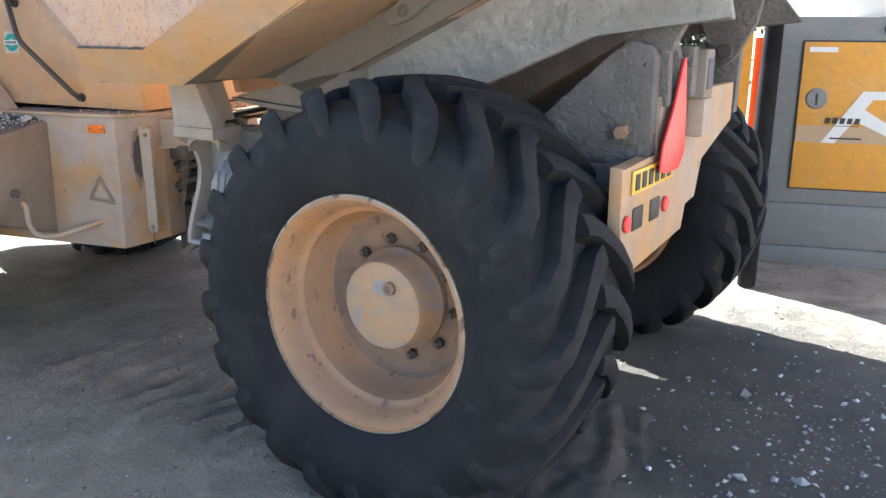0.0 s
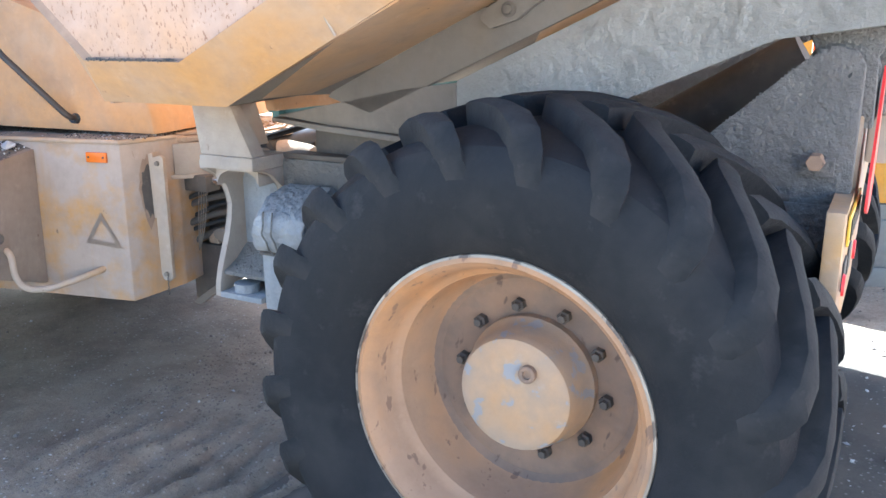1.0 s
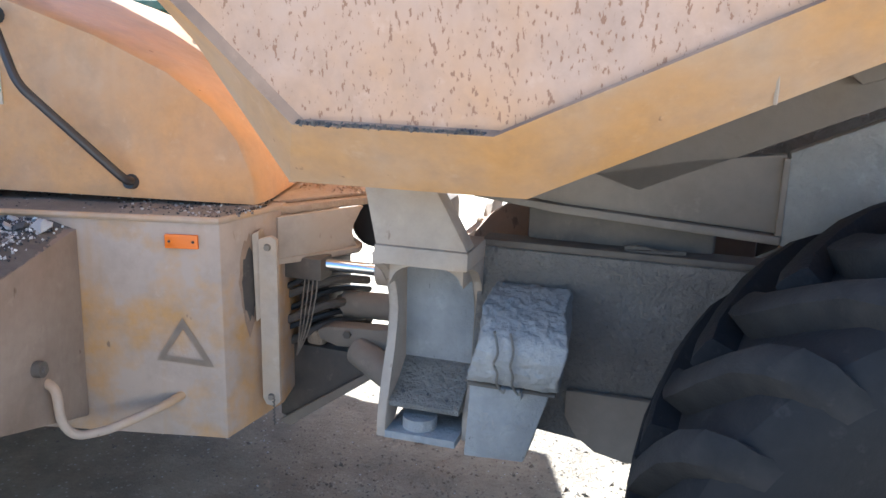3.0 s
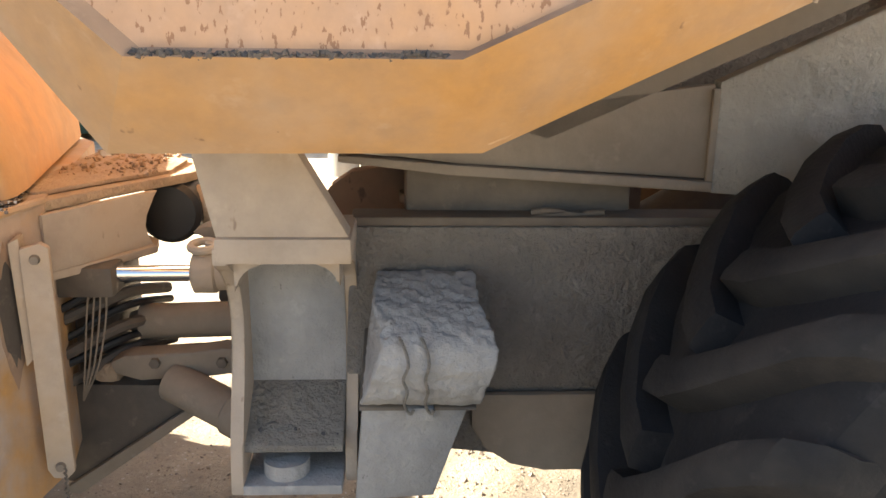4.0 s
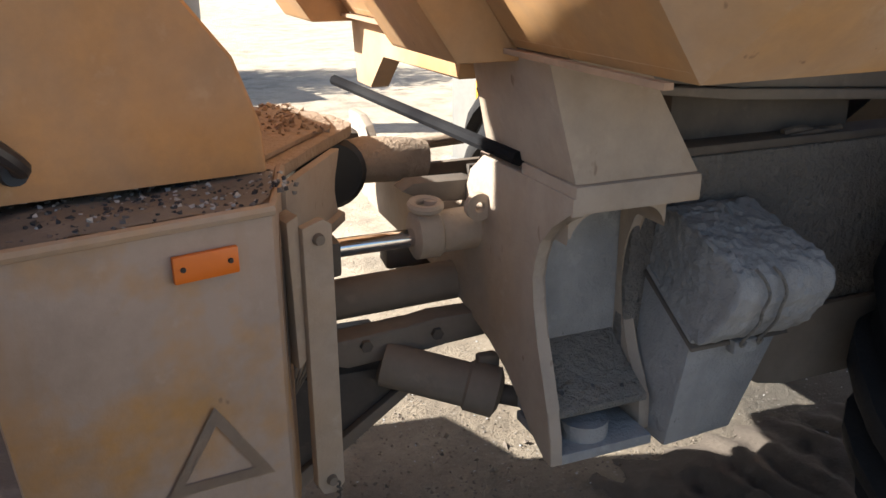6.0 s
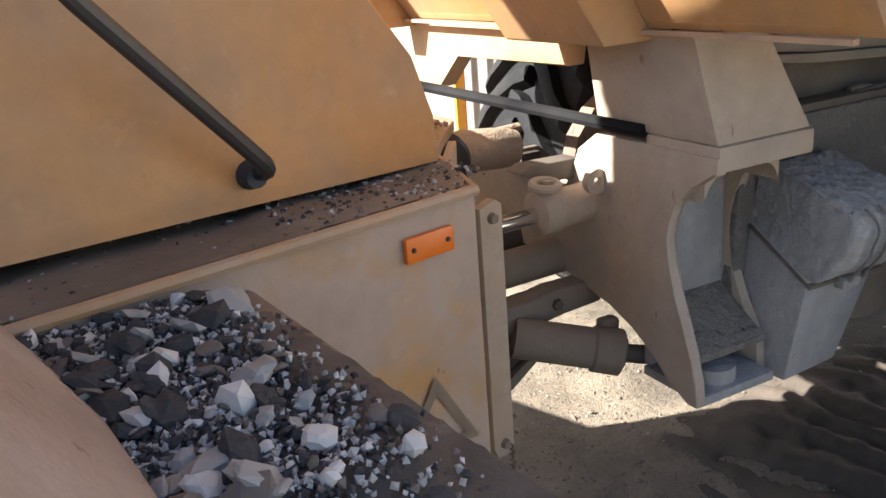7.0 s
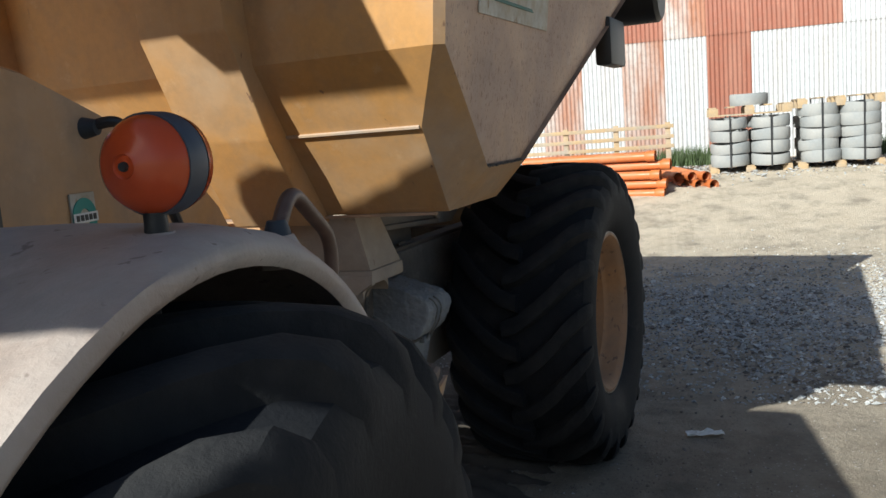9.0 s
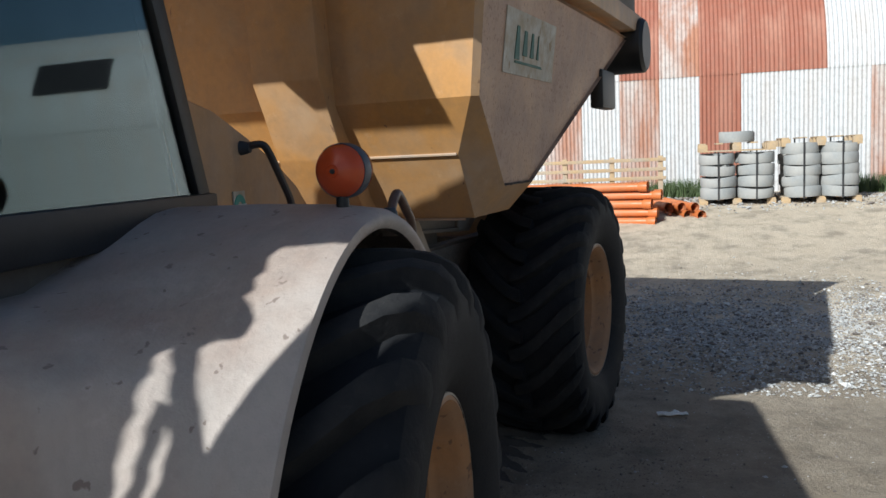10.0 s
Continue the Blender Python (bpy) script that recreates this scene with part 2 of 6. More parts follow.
c = mix(nt, ramp(nt, big, 0.45, 0.65, 0, 0.28), c, (0.29, 0.245, 0.195))
trodden = noise_node(nt, 2.6, 7, 0.7)
c = mix(nt, ramp(nt, trodden, 0.48, 0.66, 0, 0.5), c, (0.115, 0.098, 0.078))
c = mix(nt, ramp(nt, fine, 0.44, 0.74, 0, 0.5), c, (0.165, 0.135, 0.102))
# darker ground in a ragged round patch behind the parked machine
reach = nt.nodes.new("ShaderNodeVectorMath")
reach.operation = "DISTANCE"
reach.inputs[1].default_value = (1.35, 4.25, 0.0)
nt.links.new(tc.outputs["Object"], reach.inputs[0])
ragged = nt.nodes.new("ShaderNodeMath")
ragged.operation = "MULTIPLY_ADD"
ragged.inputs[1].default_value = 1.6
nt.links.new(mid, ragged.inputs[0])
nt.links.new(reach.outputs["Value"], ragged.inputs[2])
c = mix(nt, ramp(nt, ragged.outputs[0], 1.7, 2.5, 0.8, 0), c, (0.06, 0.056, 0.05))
patch = noise_node(nt, 0.8, 4, 0.6)
chips = nt.nodes.new("ShaderNodeMath")
chips.operation = "MULTIPLY"
nt.links.new(ramp(nt, vor.outputs["Distance"], 0.12, 0.2, 0.55, 0), chips.inputs[0])
nt.links.new(ramp(nt, patch, 0.45, 0.6), chips.inputs[1])
c = mix(nt, chips.outputs[0], c, (0.58, 0.56, 0.52))
nt.links.new(c, bsdf.inputs["Base Color"])
bsdf.inputs["Roughness"].default_value = 0.95
crumbs = noise_node(nt, 17, 6, 0.72)
relief = nt.nodes.new("ShaderNodeMath")
relief.operation = "MULTIPLY_ADD"
relief.inputs[1].default_value = 1.6
nt.links.new(crumbs, relief.inputs[0])
nt.links.new(fine, relief.inputs[2])
bump(nt, bsdf, relief.outputs[0], 0.8, 0.012)

# ---- mesh helpers ----
def part(name, bm, material, parent=None, label="", frame_m=None, smooth=35):
    me = bpy.data.meshes.new(name)
    bmesh.ops.recalc_face_normals(bm, faces=bm.faces)
    bm.to_mesh(me)
    bm.free()
    for m in (material if isinstance(material, (list, tuple)) else [material]):
        me.materials.append(m)
    if smooth:
        me.shade_smooth()
        me.set_sharp_from_angle(angle=radians(smooth))
    ob = new(name, me)
    if parent:
        ob.parent = parent
    if frame_m is not None:
        ob.matrix_basis = frame_m
    if label:
        tagged(ob, label)
    return ob


def thing(name, place, label, category, group="", kind=""):
    ob = new(name)
    ob.empty_display_size = 0.2
    ob.matrix_basis = place
    return tagged(ob, label, category, group, kind)


def add_box(bm, x0, x1, y0, y1, z0, z1, bevel=0.0, m=None):
    vs = [bm.verts.new(Vector((x, y, z)) if m is None else m @ Vector((x, y, z))) for x in (x0, x1) for y in (y0, y1) for z in (z0, z1)]
    fs = [bm.faces.new([vs[i] for i in f]) for f in ((0, 1, 3, 2), (4, 6, 7, 5), (0, 4, 5, 1), (2, 3, 7, 6), (0, 2, 6, 4), (1, 5, 7, 3))]
    if bevel:
        es = {e for f in fs for e in f.edges}
        bmesh.ops.bevel(bm, geom=list(es), offset=bevel, segments=2, affect="EDGES", profile=0.6)
    return bm


def box(x0, x1, y0, y1, z0, z1, bevel=0.0, m=None):
    return add_box(bmesh.new(), x0, x1, y0, y1, z0, z1, bevel, m)


def add_prism(bm, loop_a, loop_b, bevel=0.0):
    """A solid between two loops of the same count."""
    a = [bm.verts.new(p) for p in loop_a]
    b = [bm.verts.new(p) for p in loop_b]
    n = len(a)
    fs = [bm.faces.new(a[::-1]), bm.faces.new(b)]
    fs += [bm.faces.new((a[i], a[(i + 1) % n], b[(i + 1) % n], b[i])) for i in range(n)]
    if bevel:
        es = {e for f in fs for e in f.edges}
        bmesh.ops.bevel(bm, geom=list(es), offset=bevel, segments=2, affect="EDGES", profile=0.6)
    return bm


def slab(poly, axis, a, b, bevel=0.0, bm=None):
    """A plate: a polygon in the two other axes, from a to b along the axis."""
    def put(p, v):
        return (v, p[0], p[1]) if axis == "x" else (p[0], v, p[1]) if axis == "y" else (p[0], p[1], v)
    return add_prism(bm or bmesh.new(), [put(p, a) for p in poly], [put(p, b) for p in poly], bevel)


def add_tube(bm, pts, r, n=12, caps=True):
    pts = [Vector(p) for p in pts]
    rs = r if isinstance(r, (list, tuple)) else [r] * len(pts)
    rings = []
    side = None
    for i, p in enumerate(pts):
        d = (pts[min(i + 1, len(pts) - 1)] - pts[max(i - 1, 0)]).normalized()
        if side is None:
            side = d.orthogonal().normalized()
        side = (side - d * side.dot(d)).normalized()
        up = d.cross(side)
        rings.append([bm.verts.new(p + (side * math.cos(2 * math.pi * k / n) + up * math.sin(2 * math.pi * k / n)) * rs[i]) for k in range(n)])
    for a, b in zip(rings, rings[1:]):
        for k in range(n):
            bm.faces.new((a[k], a[(k + 1) % n], b[(k + 1) % n], b[k]))
    if caps:
        bm.faces.new(rings[0][::-1])
        bm.faces.new(rings[-1])
    return bm


def tube(pts, r, n=12):
    return add_tube(bmesh.new(), pts, r, n)


def bent(pts, radius, steps=6):
    """The points of a polyline with its corners rounded."""
    pts = [Vector(p) for p in pts]
    out = [pts[0]]
    for a, b, c in zip(pts, pts[1:], pts[2:]):
        u, v = (a - b).normalized(), (c - b).normalized()
        p, q = b + u * min(radius, (a - b).length * 0.48), b + v * min(radius, (c - b).length * 0.48)
        out += [p * (1 - k / steps) ** 2 + b * 2 * (k / steps) * (1 - k / steps) + q * (k / steps) ** 2 for k in range(steps + 1)]
    return out + [pts[-1]]


def revolve(profile, n=64, bm=None, centre=(0, 0, 0)):
    """A ring about the y axis; the profile is (radius, y)."""
    bm = bm or bmesh.new()
    cx, cy, cz = centre
    rings = []
    for r, y in profile:
        if r < 1e-5:
            rings.append([bm.verts.new((cx, cy + y, cz))])
        else:
            rings.append([bm.verts.new((cx + r * math.cos(2 * math.pi * k / n), cy + y, cz + r * math.sin(2 * math.pi * k / n))) for k in range(n)])
    for a, b in zip(rings, rings[1:]):
        for k in range(n):
            q = [a[k % len(a)], a[(k + 1) % len(a)], b[(k + 1) % len(b)], b[k % len(b)]]
            q = list(dict.fromkeys(q))
            if len(q) > 2:
                bm.faces.new(q)
    return bm


def rough_up(bm, amount, scale, seed=0.0):
    for v in bm.verts:
        v.co += noise.noise_vector(v.co * scale + Vector((seed, seed * 1.7, 0))) * amount
    return bm


# ---- frames of the machine ----
REAR = pose(0.266, 2.861, 0, 0, 0, -8.1)
FRONT = pose(-1.40, 3.63, 0, 0, 0, 4.4)
FRONT_IN_REAR = REAR.inverted() @ FRONT
truck = thing("dump_truck", REAR, "dusty yellow articulated dump truck parked on packed gravel", "dump truck")


def rear_part(name, bm, material, label="", smooth=35):
    return part(name, bm, material, truck, label, None, smooth)


def front_part(name, bm, material, label="", smooth=35):
    return part(name, bm, material, truck, label, FRONT_IN_REAR, smooth)


# ---- ground ----
def ground_height(x, y):
    """Level yard that rises a little towards the hall."""
    t = min(1.0, max(0.0, (x - 5.5) / 6.0))
    return 0.62 * t * t * (3 - 2 * t)


def ruts(x, y):
    p = Vector((x, y, 0))
    h = 0.012 * noise.noise(p * 2.1) + 0.006 * noise.noise(p * 7.0) + 0.004 * noise.noise(p * 19.0) + 0.003 * noise.noise(p * 41.0)
    # a churned wheel track between the axles
    lx, ly = x - 0.266, y - 2.861
    u, v = lx * 0.990 - ly * 0.1409, lx * 0.1409 + ly * 0.990
    k = max(0.0, 1 - abs(v - 0.32) / 0.42) * max(0.0, 1 - abs(u + 1.15) / 1.1)
    h += k * (0.035 * math.sin(u * 44 + 3.0 * noise.noise(p * 4)) + 0.02 * noise.noise(p * 13) - 0.02)
    return h


bm = bmesh.new()
xs = sorted(set([-400, -120, -45, -18, -9, -6] + [round(-5 + 0.5 * i, 3) for i in range(46)] + [round(-3.2 + 0.035 * i, 3) for i in range(150)] + [22, 40, 90, 250, 900]))
ys = sorted(set([-400, -120, -45, -20, -10, -6] + [round(-5 + 0.5 * i, 3) for i in range(40)] + [round(1.6 + 0.035 * i, 3) for i in range(90)] + [18, 30, 70, 200, 800]))
grid = [[bm.verts.new((x, y, ground_height(x, y) + (ruts(x, y) if -6 < x < 18 and -5 < y < 12 else 0))) for y in ys] for x in xs]
for i in range(len(xs) - 1):
    for j in range(len(ys) - 1):
        bm.faces.new((grid[i][j], grid[i + 1][j], grid[i + 1][j + 1], grid[i][j + 1]))
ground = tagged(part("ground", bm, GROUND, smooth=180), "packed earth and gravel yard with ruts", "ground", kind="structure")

bm = bmesh.new()
rows = []
for i in range(96):
    row = []
    for j in range(60):
        u, v = -1.05 + 1.85 * i / 95, 0.14 + 1.20 * j / 59
        p = REAR @ Vector((u, v, 0))
        edge = min(1.0, min(i, 95 - i) / 16, min(j, 59 - j) / 14)
        q = Vector((u, v, 0))
        wave = math.sin(u * 46 + 7 * noise.noise(q * 2.2) + 5 * v) * (0.6 + 0.6 * noise.noise(q * 5))
        h = edge * (0.022 + 0.018 * wave + 0.014 * noise.noise(q * 17) + 0.008 * noise.noise(q * 45)) - 0.03 * (1 - edge) + 0.02 * noise.noise(q * 3.1)
        row.append(bm.verts.new((p.x, p.y, h)))
    rows.append(row)
for a, b in zip(rows, rows[1:]):
    for j in range(59):
        bm.faces.new((a[j], a[j + 1], b[j + 1], b[j]))
tagged(part("churned_soil", bm, CHURNED, smooth=180), "dark churned soil with tyre ridges beside the wheel", "soil", kind="stuff")

# ---- wheels ----
TYRE_MID = 0.25


def tyre_mesh():
    half = [(0.362, 0.245), (0.375, 0.262), (0.42, 0.288), (0.50, 0.306), (0.570, 0.300), (0.602, 0.280), (0.624, 0.240), (0.634, 0.16), (0.637, 0.0)]
    prof = [(r, TYRE_MID - y) for r, y in half] + [(r, TYRE_MID + y) for r, y in half[-2::-1]]
    bm = revolve(prof, 96)
    return bm


def lug_mesh(side):
    """One tread bar, from the middle of the tread down over the shoulder."""
    bm = bmesh.new()
    path = [(-0.03, -0.02, 0.625, 0.688), (0.03, 0.0, 0.625, 0.690), (0.10, 0.055, 0.623, 0.689), (0.17, 0.125, 0.618, 0.686), (0.225, 0.195, 0.607, 0.677), (0.266, 0.245, 0.590, 0.655), (0.290, 0.275, 0.572, 0.621), (0.300, 0.29, 0.555, 0.582), (0.303, 0.295, 0.535, 0.541)]
    rows = []
    for j, (y, sweep, r0, r1) in enumerate(path):
        w0 = (0.040, 0.043, 0.045, 0.046, 0.047, 0.047, 0.044, 0.038, 0.028)[j] / 0.65
        w1 = w0 * 0.74
        out = 0.006 if j in (5, 6, 7) else 0.0
        row = []
        for r, da, dy in ((r0, -w0, 0), (r1 - 0.004, -w1, out * 0.8), (r1, -w1 * 0.6, out), (r1, w1 * 0.6, out), (r1 - 0.004, w1, out * 0.8), (r0, w0, 0)):
            ang = -sweep * 1.35 + da
            row.append(bm.verts.new((r * math.cos(ang), TYRE_MID + side * (y + dy), r * math.sin(ang))))
        rows.append(row)
    for p, q in zip(rows, rows[1:]):
        for i in range(5):
            bm.faces.new((p[i], p[i + 1], q[i + 1], q[i]))
    bm.faces.new(rows[0])
    bm.faces.new(rows[-1][::-1])
    return bm


def make_wheel(m, label):
    rim = revolve([(0.355, 0.035), (0.366, 0.012), (0.362, -0.006), (0.350, -0.010), (0.340, 0.004), (0.328, 0.022), (0.322, 0.075), (0.312, 0.088), (0.300, 0.095), (0.290, 0.150), (0.278, 0.205), (0.270, 0.214)], 72)
    revolve([(0.34, 0.03), (0.33, 0.10), (0.315, 0.12), (0.30, 0.30), (0.33, 0.44), (0.362, 0.47), (0.366, 0.50), (0.35, 0.51), (0.30, 0.40), (0.24, 0.30), (0.10, 0.30)], 48, rim)
    wheel = part("wheel", rim, RIM, truck, label, m)
    part("rim_edge", revolve([(0.3665, 0.013), (0.370, 0.003), (0.3665, -0.008), (0.3605, -0.0095), (0.3605, -0.006)], 96), BARE, wheel, "worn bare rim edge")
    part("rim_disc", revolve([(0.272, 0.212), (0.255, 0.226), (0.235, 0.222), (0.215, 0.228), (0.165, 0.230), (0.10, 0.230), (0.10, 0.25), (0.25, 0.25), (0.272, 0.235)], 64), RIM_DISC, wheel, "grimy brown wheel disc")
    part("tyre", tyre_mesh(), RUBBER, wheel, "worn black tractor-lug tyre", smooth=28)
    for side in (-1, 1):
        lug = part("tread_lug", lug_mesh(side), LUG, wheel, smooth=28)
        for k in range(21):
            ob = lug if k == 0 else new("tread_lug", lug.data)
            ob.parent = wheel
            ob.matrix_basis = pose(0, 0, 0, 0, -360 * (k + (0.5 if side > 0 else 0)) / 21, 0)
    hub = revolve([(0.165, 0.230), (0.165, 0.205), (0.150, 0.185), (0.146, 0.130), (0.138, 0.112), (0.122, 0.105), (0.0, 0.103)], 40)
    hub_ob = part("hub", hub, HUB, wheel, "scuffed planetary hub with a drain plug")
    part("drain_plug", revolve([(0.021, 0.106), (0.021, 0.090), (0.017, 0.088), (0.011, 0.089), (0.010, 0.096), (0.0, 0.096)], 16, centre=(0.018, 0, 0.074)), RIM_DISC, hub_ob)
    for k in range(10):
        a = 2 * math.pi * (k + 0.3) / 10
        nut = revolve([(0.017, 0.230), (0.017, 0.210), (0.012, 0.206), (0.010, 0.196), (0.0, 0.194)], 6, centre=(0.190 * math.cos(a), 0, 0.190 * math.sin(a)))
        part("wheel_nut", nut, DARK_STEEL, wheel)
    return wheel


near = make_wheel(pose(0, 0, 0.645, 0, 17, 0), "large yellow wheel with a deep rusty rim and lugged tyre")


def wheel_copy(m):
    c = copy_thing(near, m)
    return c


WHEEL_SPOTS = [pose(0, 2.42, 0.645, 0, 40, 180), FRONT_IN_REAR @ pose(-1.35, -0.60, 0.645, 0, 9, 0), FRONT_IN_REAR @ pose(-1.35, 1.80, 0.645, 0, 30, 180)]
for spot in WHEEL_SPOTS:
    wheel_copy(spot)
rear_part("axle_housing", revolve([(0.0, 0.30), (0.16, 0.30), (0.17, 0.45), (0.12, 0.6), (0.11, 1.0), (0.2, 1.1), (0.2, 1.35), (0.11, 1.45), (0.12, 1.8), (0.17, 1.95), (0.16, 2.1), (0, 2.1)], 24, centre=(0, 0, 0.64)), DARK_STEEL, "dark muddy axle housing")
front_part("axle_housing", revolve([(0.0, -0.3), (0.16, -0.3), (0.17, -0.15), (0.12, 0.0), (0.11, 0.4), (0.2, 0.5), (0.2, 0.75), (0.11, 0.85), (0.12, 1.2), (0.17, 1.35), (0.16, 1.5), (0, 1.5)], 24, centre=(-1.35, 0, 0.64)), DARK_STEEL, "dark muddy axle housing")

# ---- rear chassis ----
NEAR_RAIL = [(-1.10, 1.06), (-1.12, 0.62), (-0.85, 0.60), (-0.74, 0.57), (-0.55, 0.56), (0.45, 0.54), (0.62, 0.80), (0.62, 1.06)]
FAR_RAIL = [(-0.85, 0.72), (-0.80, 0.62), (-0.55, 0.56), (0.30, 0.56), (0.48, 1.00), (0.58, 1.12), (0.58, 1.20), (0.10, 1.06), (-0.15, 0.76)]
for y0, y1, outline in ((0.63, 0.66, NEAR_RAIL), (1.74, 1.77, FAR_RAIL)):
    rear_part("frame_rail", slab(outline, "y", y0, y1, 0.006), CAKED, "frame side plate caked in grey mud")
    rear_part("rail_flange", box(-1.10 if y0 < 1 else 0.12, 0.5, y0 + 0.004, y1 + 0.05, 1.06, 1.078, 0.006), DARK_STEEL)
rear_part("side_tank", slab([(-0.87, 0.73), (-0.87, 0.66), (-0.84, 0.61), (-0.79, 0.575), (-0.72, 0.56), (-0.20, 0.56), (-0.20, 0.73)], "y", 0.605, 0.628, 0.012), DUSTY_DARK, "brown dusty side tank below the rail")
valve = rear_part("valve_block", box(-1.0, -0.56, 0.69, 0.84, 0.70, 1.17, 0.02), DARK_STEEL, "dark greasy valve block inside the frame")
for k in range(4):
    part("valve_spool", tube([(-0.93 + 0.095 * k, 0.77, 1.17), (-0.93 + 0.095 * k, 0.77, 1.185 + 0.010 * (k % 2))], 0.032, 12), DARK_STEEL, valve)
    part("valve_hose", tube(bent([(-0.97 + 0.085 * k, 0.86, 1.04), (-0.97 + 0.085 * k, 0.93, 1.05), (-0.95 + 0.085 * k, 0.96, 0.98), (-0.90 + 0.07 * k, 0.95, 0.80)], 0.05, 4), 0.011, 8), HOSE, valve)
casting = rear_part("frame_casting", slab([(-1.235, 0.93), (-1.215, 1.005), (-1.17, 1.062), (-1.12, 1.096), (-1.06, 1.106), (-0.45, 1.100), (-0.45, 0.86), (-1.15, 0.86)], "y", 1.00, 1.05, 0.010), RIM_DISC, "dark brown casting inside the frame")
part("lift_post", tube([(-0.972, 0.965, 0.90), (-0.972, 0.965, 1.17)], 0.027, 16), UNDERSIDE, casting, "brown upright post")
part("post_shelf", slab([(-1.035, 1.138), (-1.03, 1.152), (-0.96, 1.156), (-0.86, 1.140), (-0.74, 1.128), (-0.74, 1.112), (-0.88, 1.118), (-0.97, 1.132)], "y", 0.90, 0.985, 0.004), UNDERSIDE, casting)
part("post_collar", tube([(-0.972, 0.965, 1.035), (-0.972, 0.965, 1.058)], 0.040, 16), UNDERSIDE, casting)
rear_part("rail_clutter", rough_up(add_tube(tube(bent([(-0.76, 0.66, 1.08), (-0.72, 0.655, 1.088), (-0.68, 0.66, 1.076), (-0.62, 0.655, 1.082)], 0.02, 3), 0.007, 8), [(-0.75, 0.65, 1.074), (-0.69, 0.65, 1.080), (-0.64, 0.66, 1.074)], 0.006, 8), 0.003, 60), DARK_STEEL, "muddy cables lying on the frame rail")
rear_part("frame_floor", box(-0.78, 0.38, 0.66, 1.74, 0.60, 0.64), DARK_STEEL)
for x, z in ((-0.70, 0.74), (-0.45, 0.74), (0.3, 1.02)):
    rear_part("cross_member", box(x, x + 0.08, 0.66, 1.74, 0.64, z, 0.01), DARK_STEEL)

# tail of the chassis with its hinge lugs and end plate
LUG_OUTLINE = [(0.24, 1.17), (0.50, 1.40), (0.54, 1.427), (0.575, 1.435), (0.61, 1.425), (0.632, 1.39), (0.632, 1.06), (0.50, 1.00), (0.38, 1.03)]
for y0, y1, outline in ((0.64, 0.70, LUG_OUTLINE), (0.80, 0.85, [(0.44, 1.27), (0.50, 1.42), (0.54, 1.45), (0.60, 1.455), (0.64, 1.43), (0.66, 1.38), (0.66, 1.25)]), (0.705, 0.745, [(0.50, 1.24), (0.53, 1.40), (0.575, 1.438), (0.62, 1.435), (0.655, 1.40), (0.66, 1.24)]), (1.70, 1.76, [(0.30, 1.20), (0.50, 1.40), (0.60, 1.43), (0.635, 1.39), (0.63, 1.14)])):
    rear_part("hinge_lug", slab(outline, "y", y0, y1, 0.008), CAKED, "mud-caked hinge lug with a rounded top")
lug_bolt = rear_part("lug_bolt", revolve([(0.0, 0.595), (0.020, 0.595), (0.022, 0.600), (0.022, 0.640)], 6, centre=(0.55, 0, 1.165)), RIM_DISC, "rusty bolt head on the lug")
part("bolt_plate", box(0.515, 0.592, 0.622, 0.640, 1.13, 1.175, 0.004), CAKED, lug_bolt)
rear_part("lug_hole", revolve([(0.0, 0.6385), (0.020, 0.6385), (0.022, 0.641)], 16, centre=(0.585, 0, 1.375)), BLACK)
end = rear_part("end_plate", slab([(0.40, 1.09), (0.70, 1.09), (0.70, 1.27), (1.62, 1.27), (1.62, 1.12), (1.22, 1.02), (1.17, 0.88), (1.05, 0.88), (1.03, 0.79), (0.47, 0.75), (0.40, 0.92)], "x", 0.60, 0.64, 0.006), DUSTY, "dusty tan rear end plate with lamps and number plate")
part("number_plate", box(0.642, 0.648, 0.47, 0.86, 1.000, 1.072, 0.002), PLATE_YELLOW, end, "yellow number plate with plain dark bars")
for i in range(6):
    part("plate_bar", box(0.648, 0.651, 0.49 + i * 0.06, 0.525 + i * 0.06, 1.012, 1.060), BLACK, end)
for y in (0.50, 0.66):
    part("lamp_slot", box(0.638, 0.645, y, y + 0.09, 0.885, 0.955, 0.004), BLACK, end)
for y in (0.44, 0.80):
    part("red_reflector", revolve([(0.0, -0.006), (0.024, -0.006), (0.026, 0.0)], 16), RED_TRIANGLE, end, frame_m=pose(0.646, y, 0.92, 0, 0, 90))
rear_part("warning_triangle", slab([(0.66, 1.13), (0.645, 1.05), (0.70, 1.035), (0.83, 1.035), (0.885, 1.08), (0.875, 1.19), (0.835, 1.385), (0.815, 1.385), (0.745, 1.24)], "x", 0.665, 0.672, 0.002), RED_TRIANGLE, "faded red slow-vehicle triangle seen edge-on")
lamp_box = rear_part("tail_lamp", box(0.60, 0.68, 0.88, 0.94, 1.26, 1.42, 0.010), CAKED, "dusty grey tail lamp holder")
part("lamp_frame", box(0.62, 0.705, 0.945, 1.05, 1.25, 1.41, 0.012), DUSTY_DARK, lamp_box)
part("lamp_glass", box(0.703, 0.709, 0.965, 1.03, 1.28, 1.38, 0.004), LAMP_GREY, lamp_box)
rear_part("lamp_bracket", box(0.64, 0.70, 0.98, 1.10, 1.12, 1.25, 0.012), DUSTY)

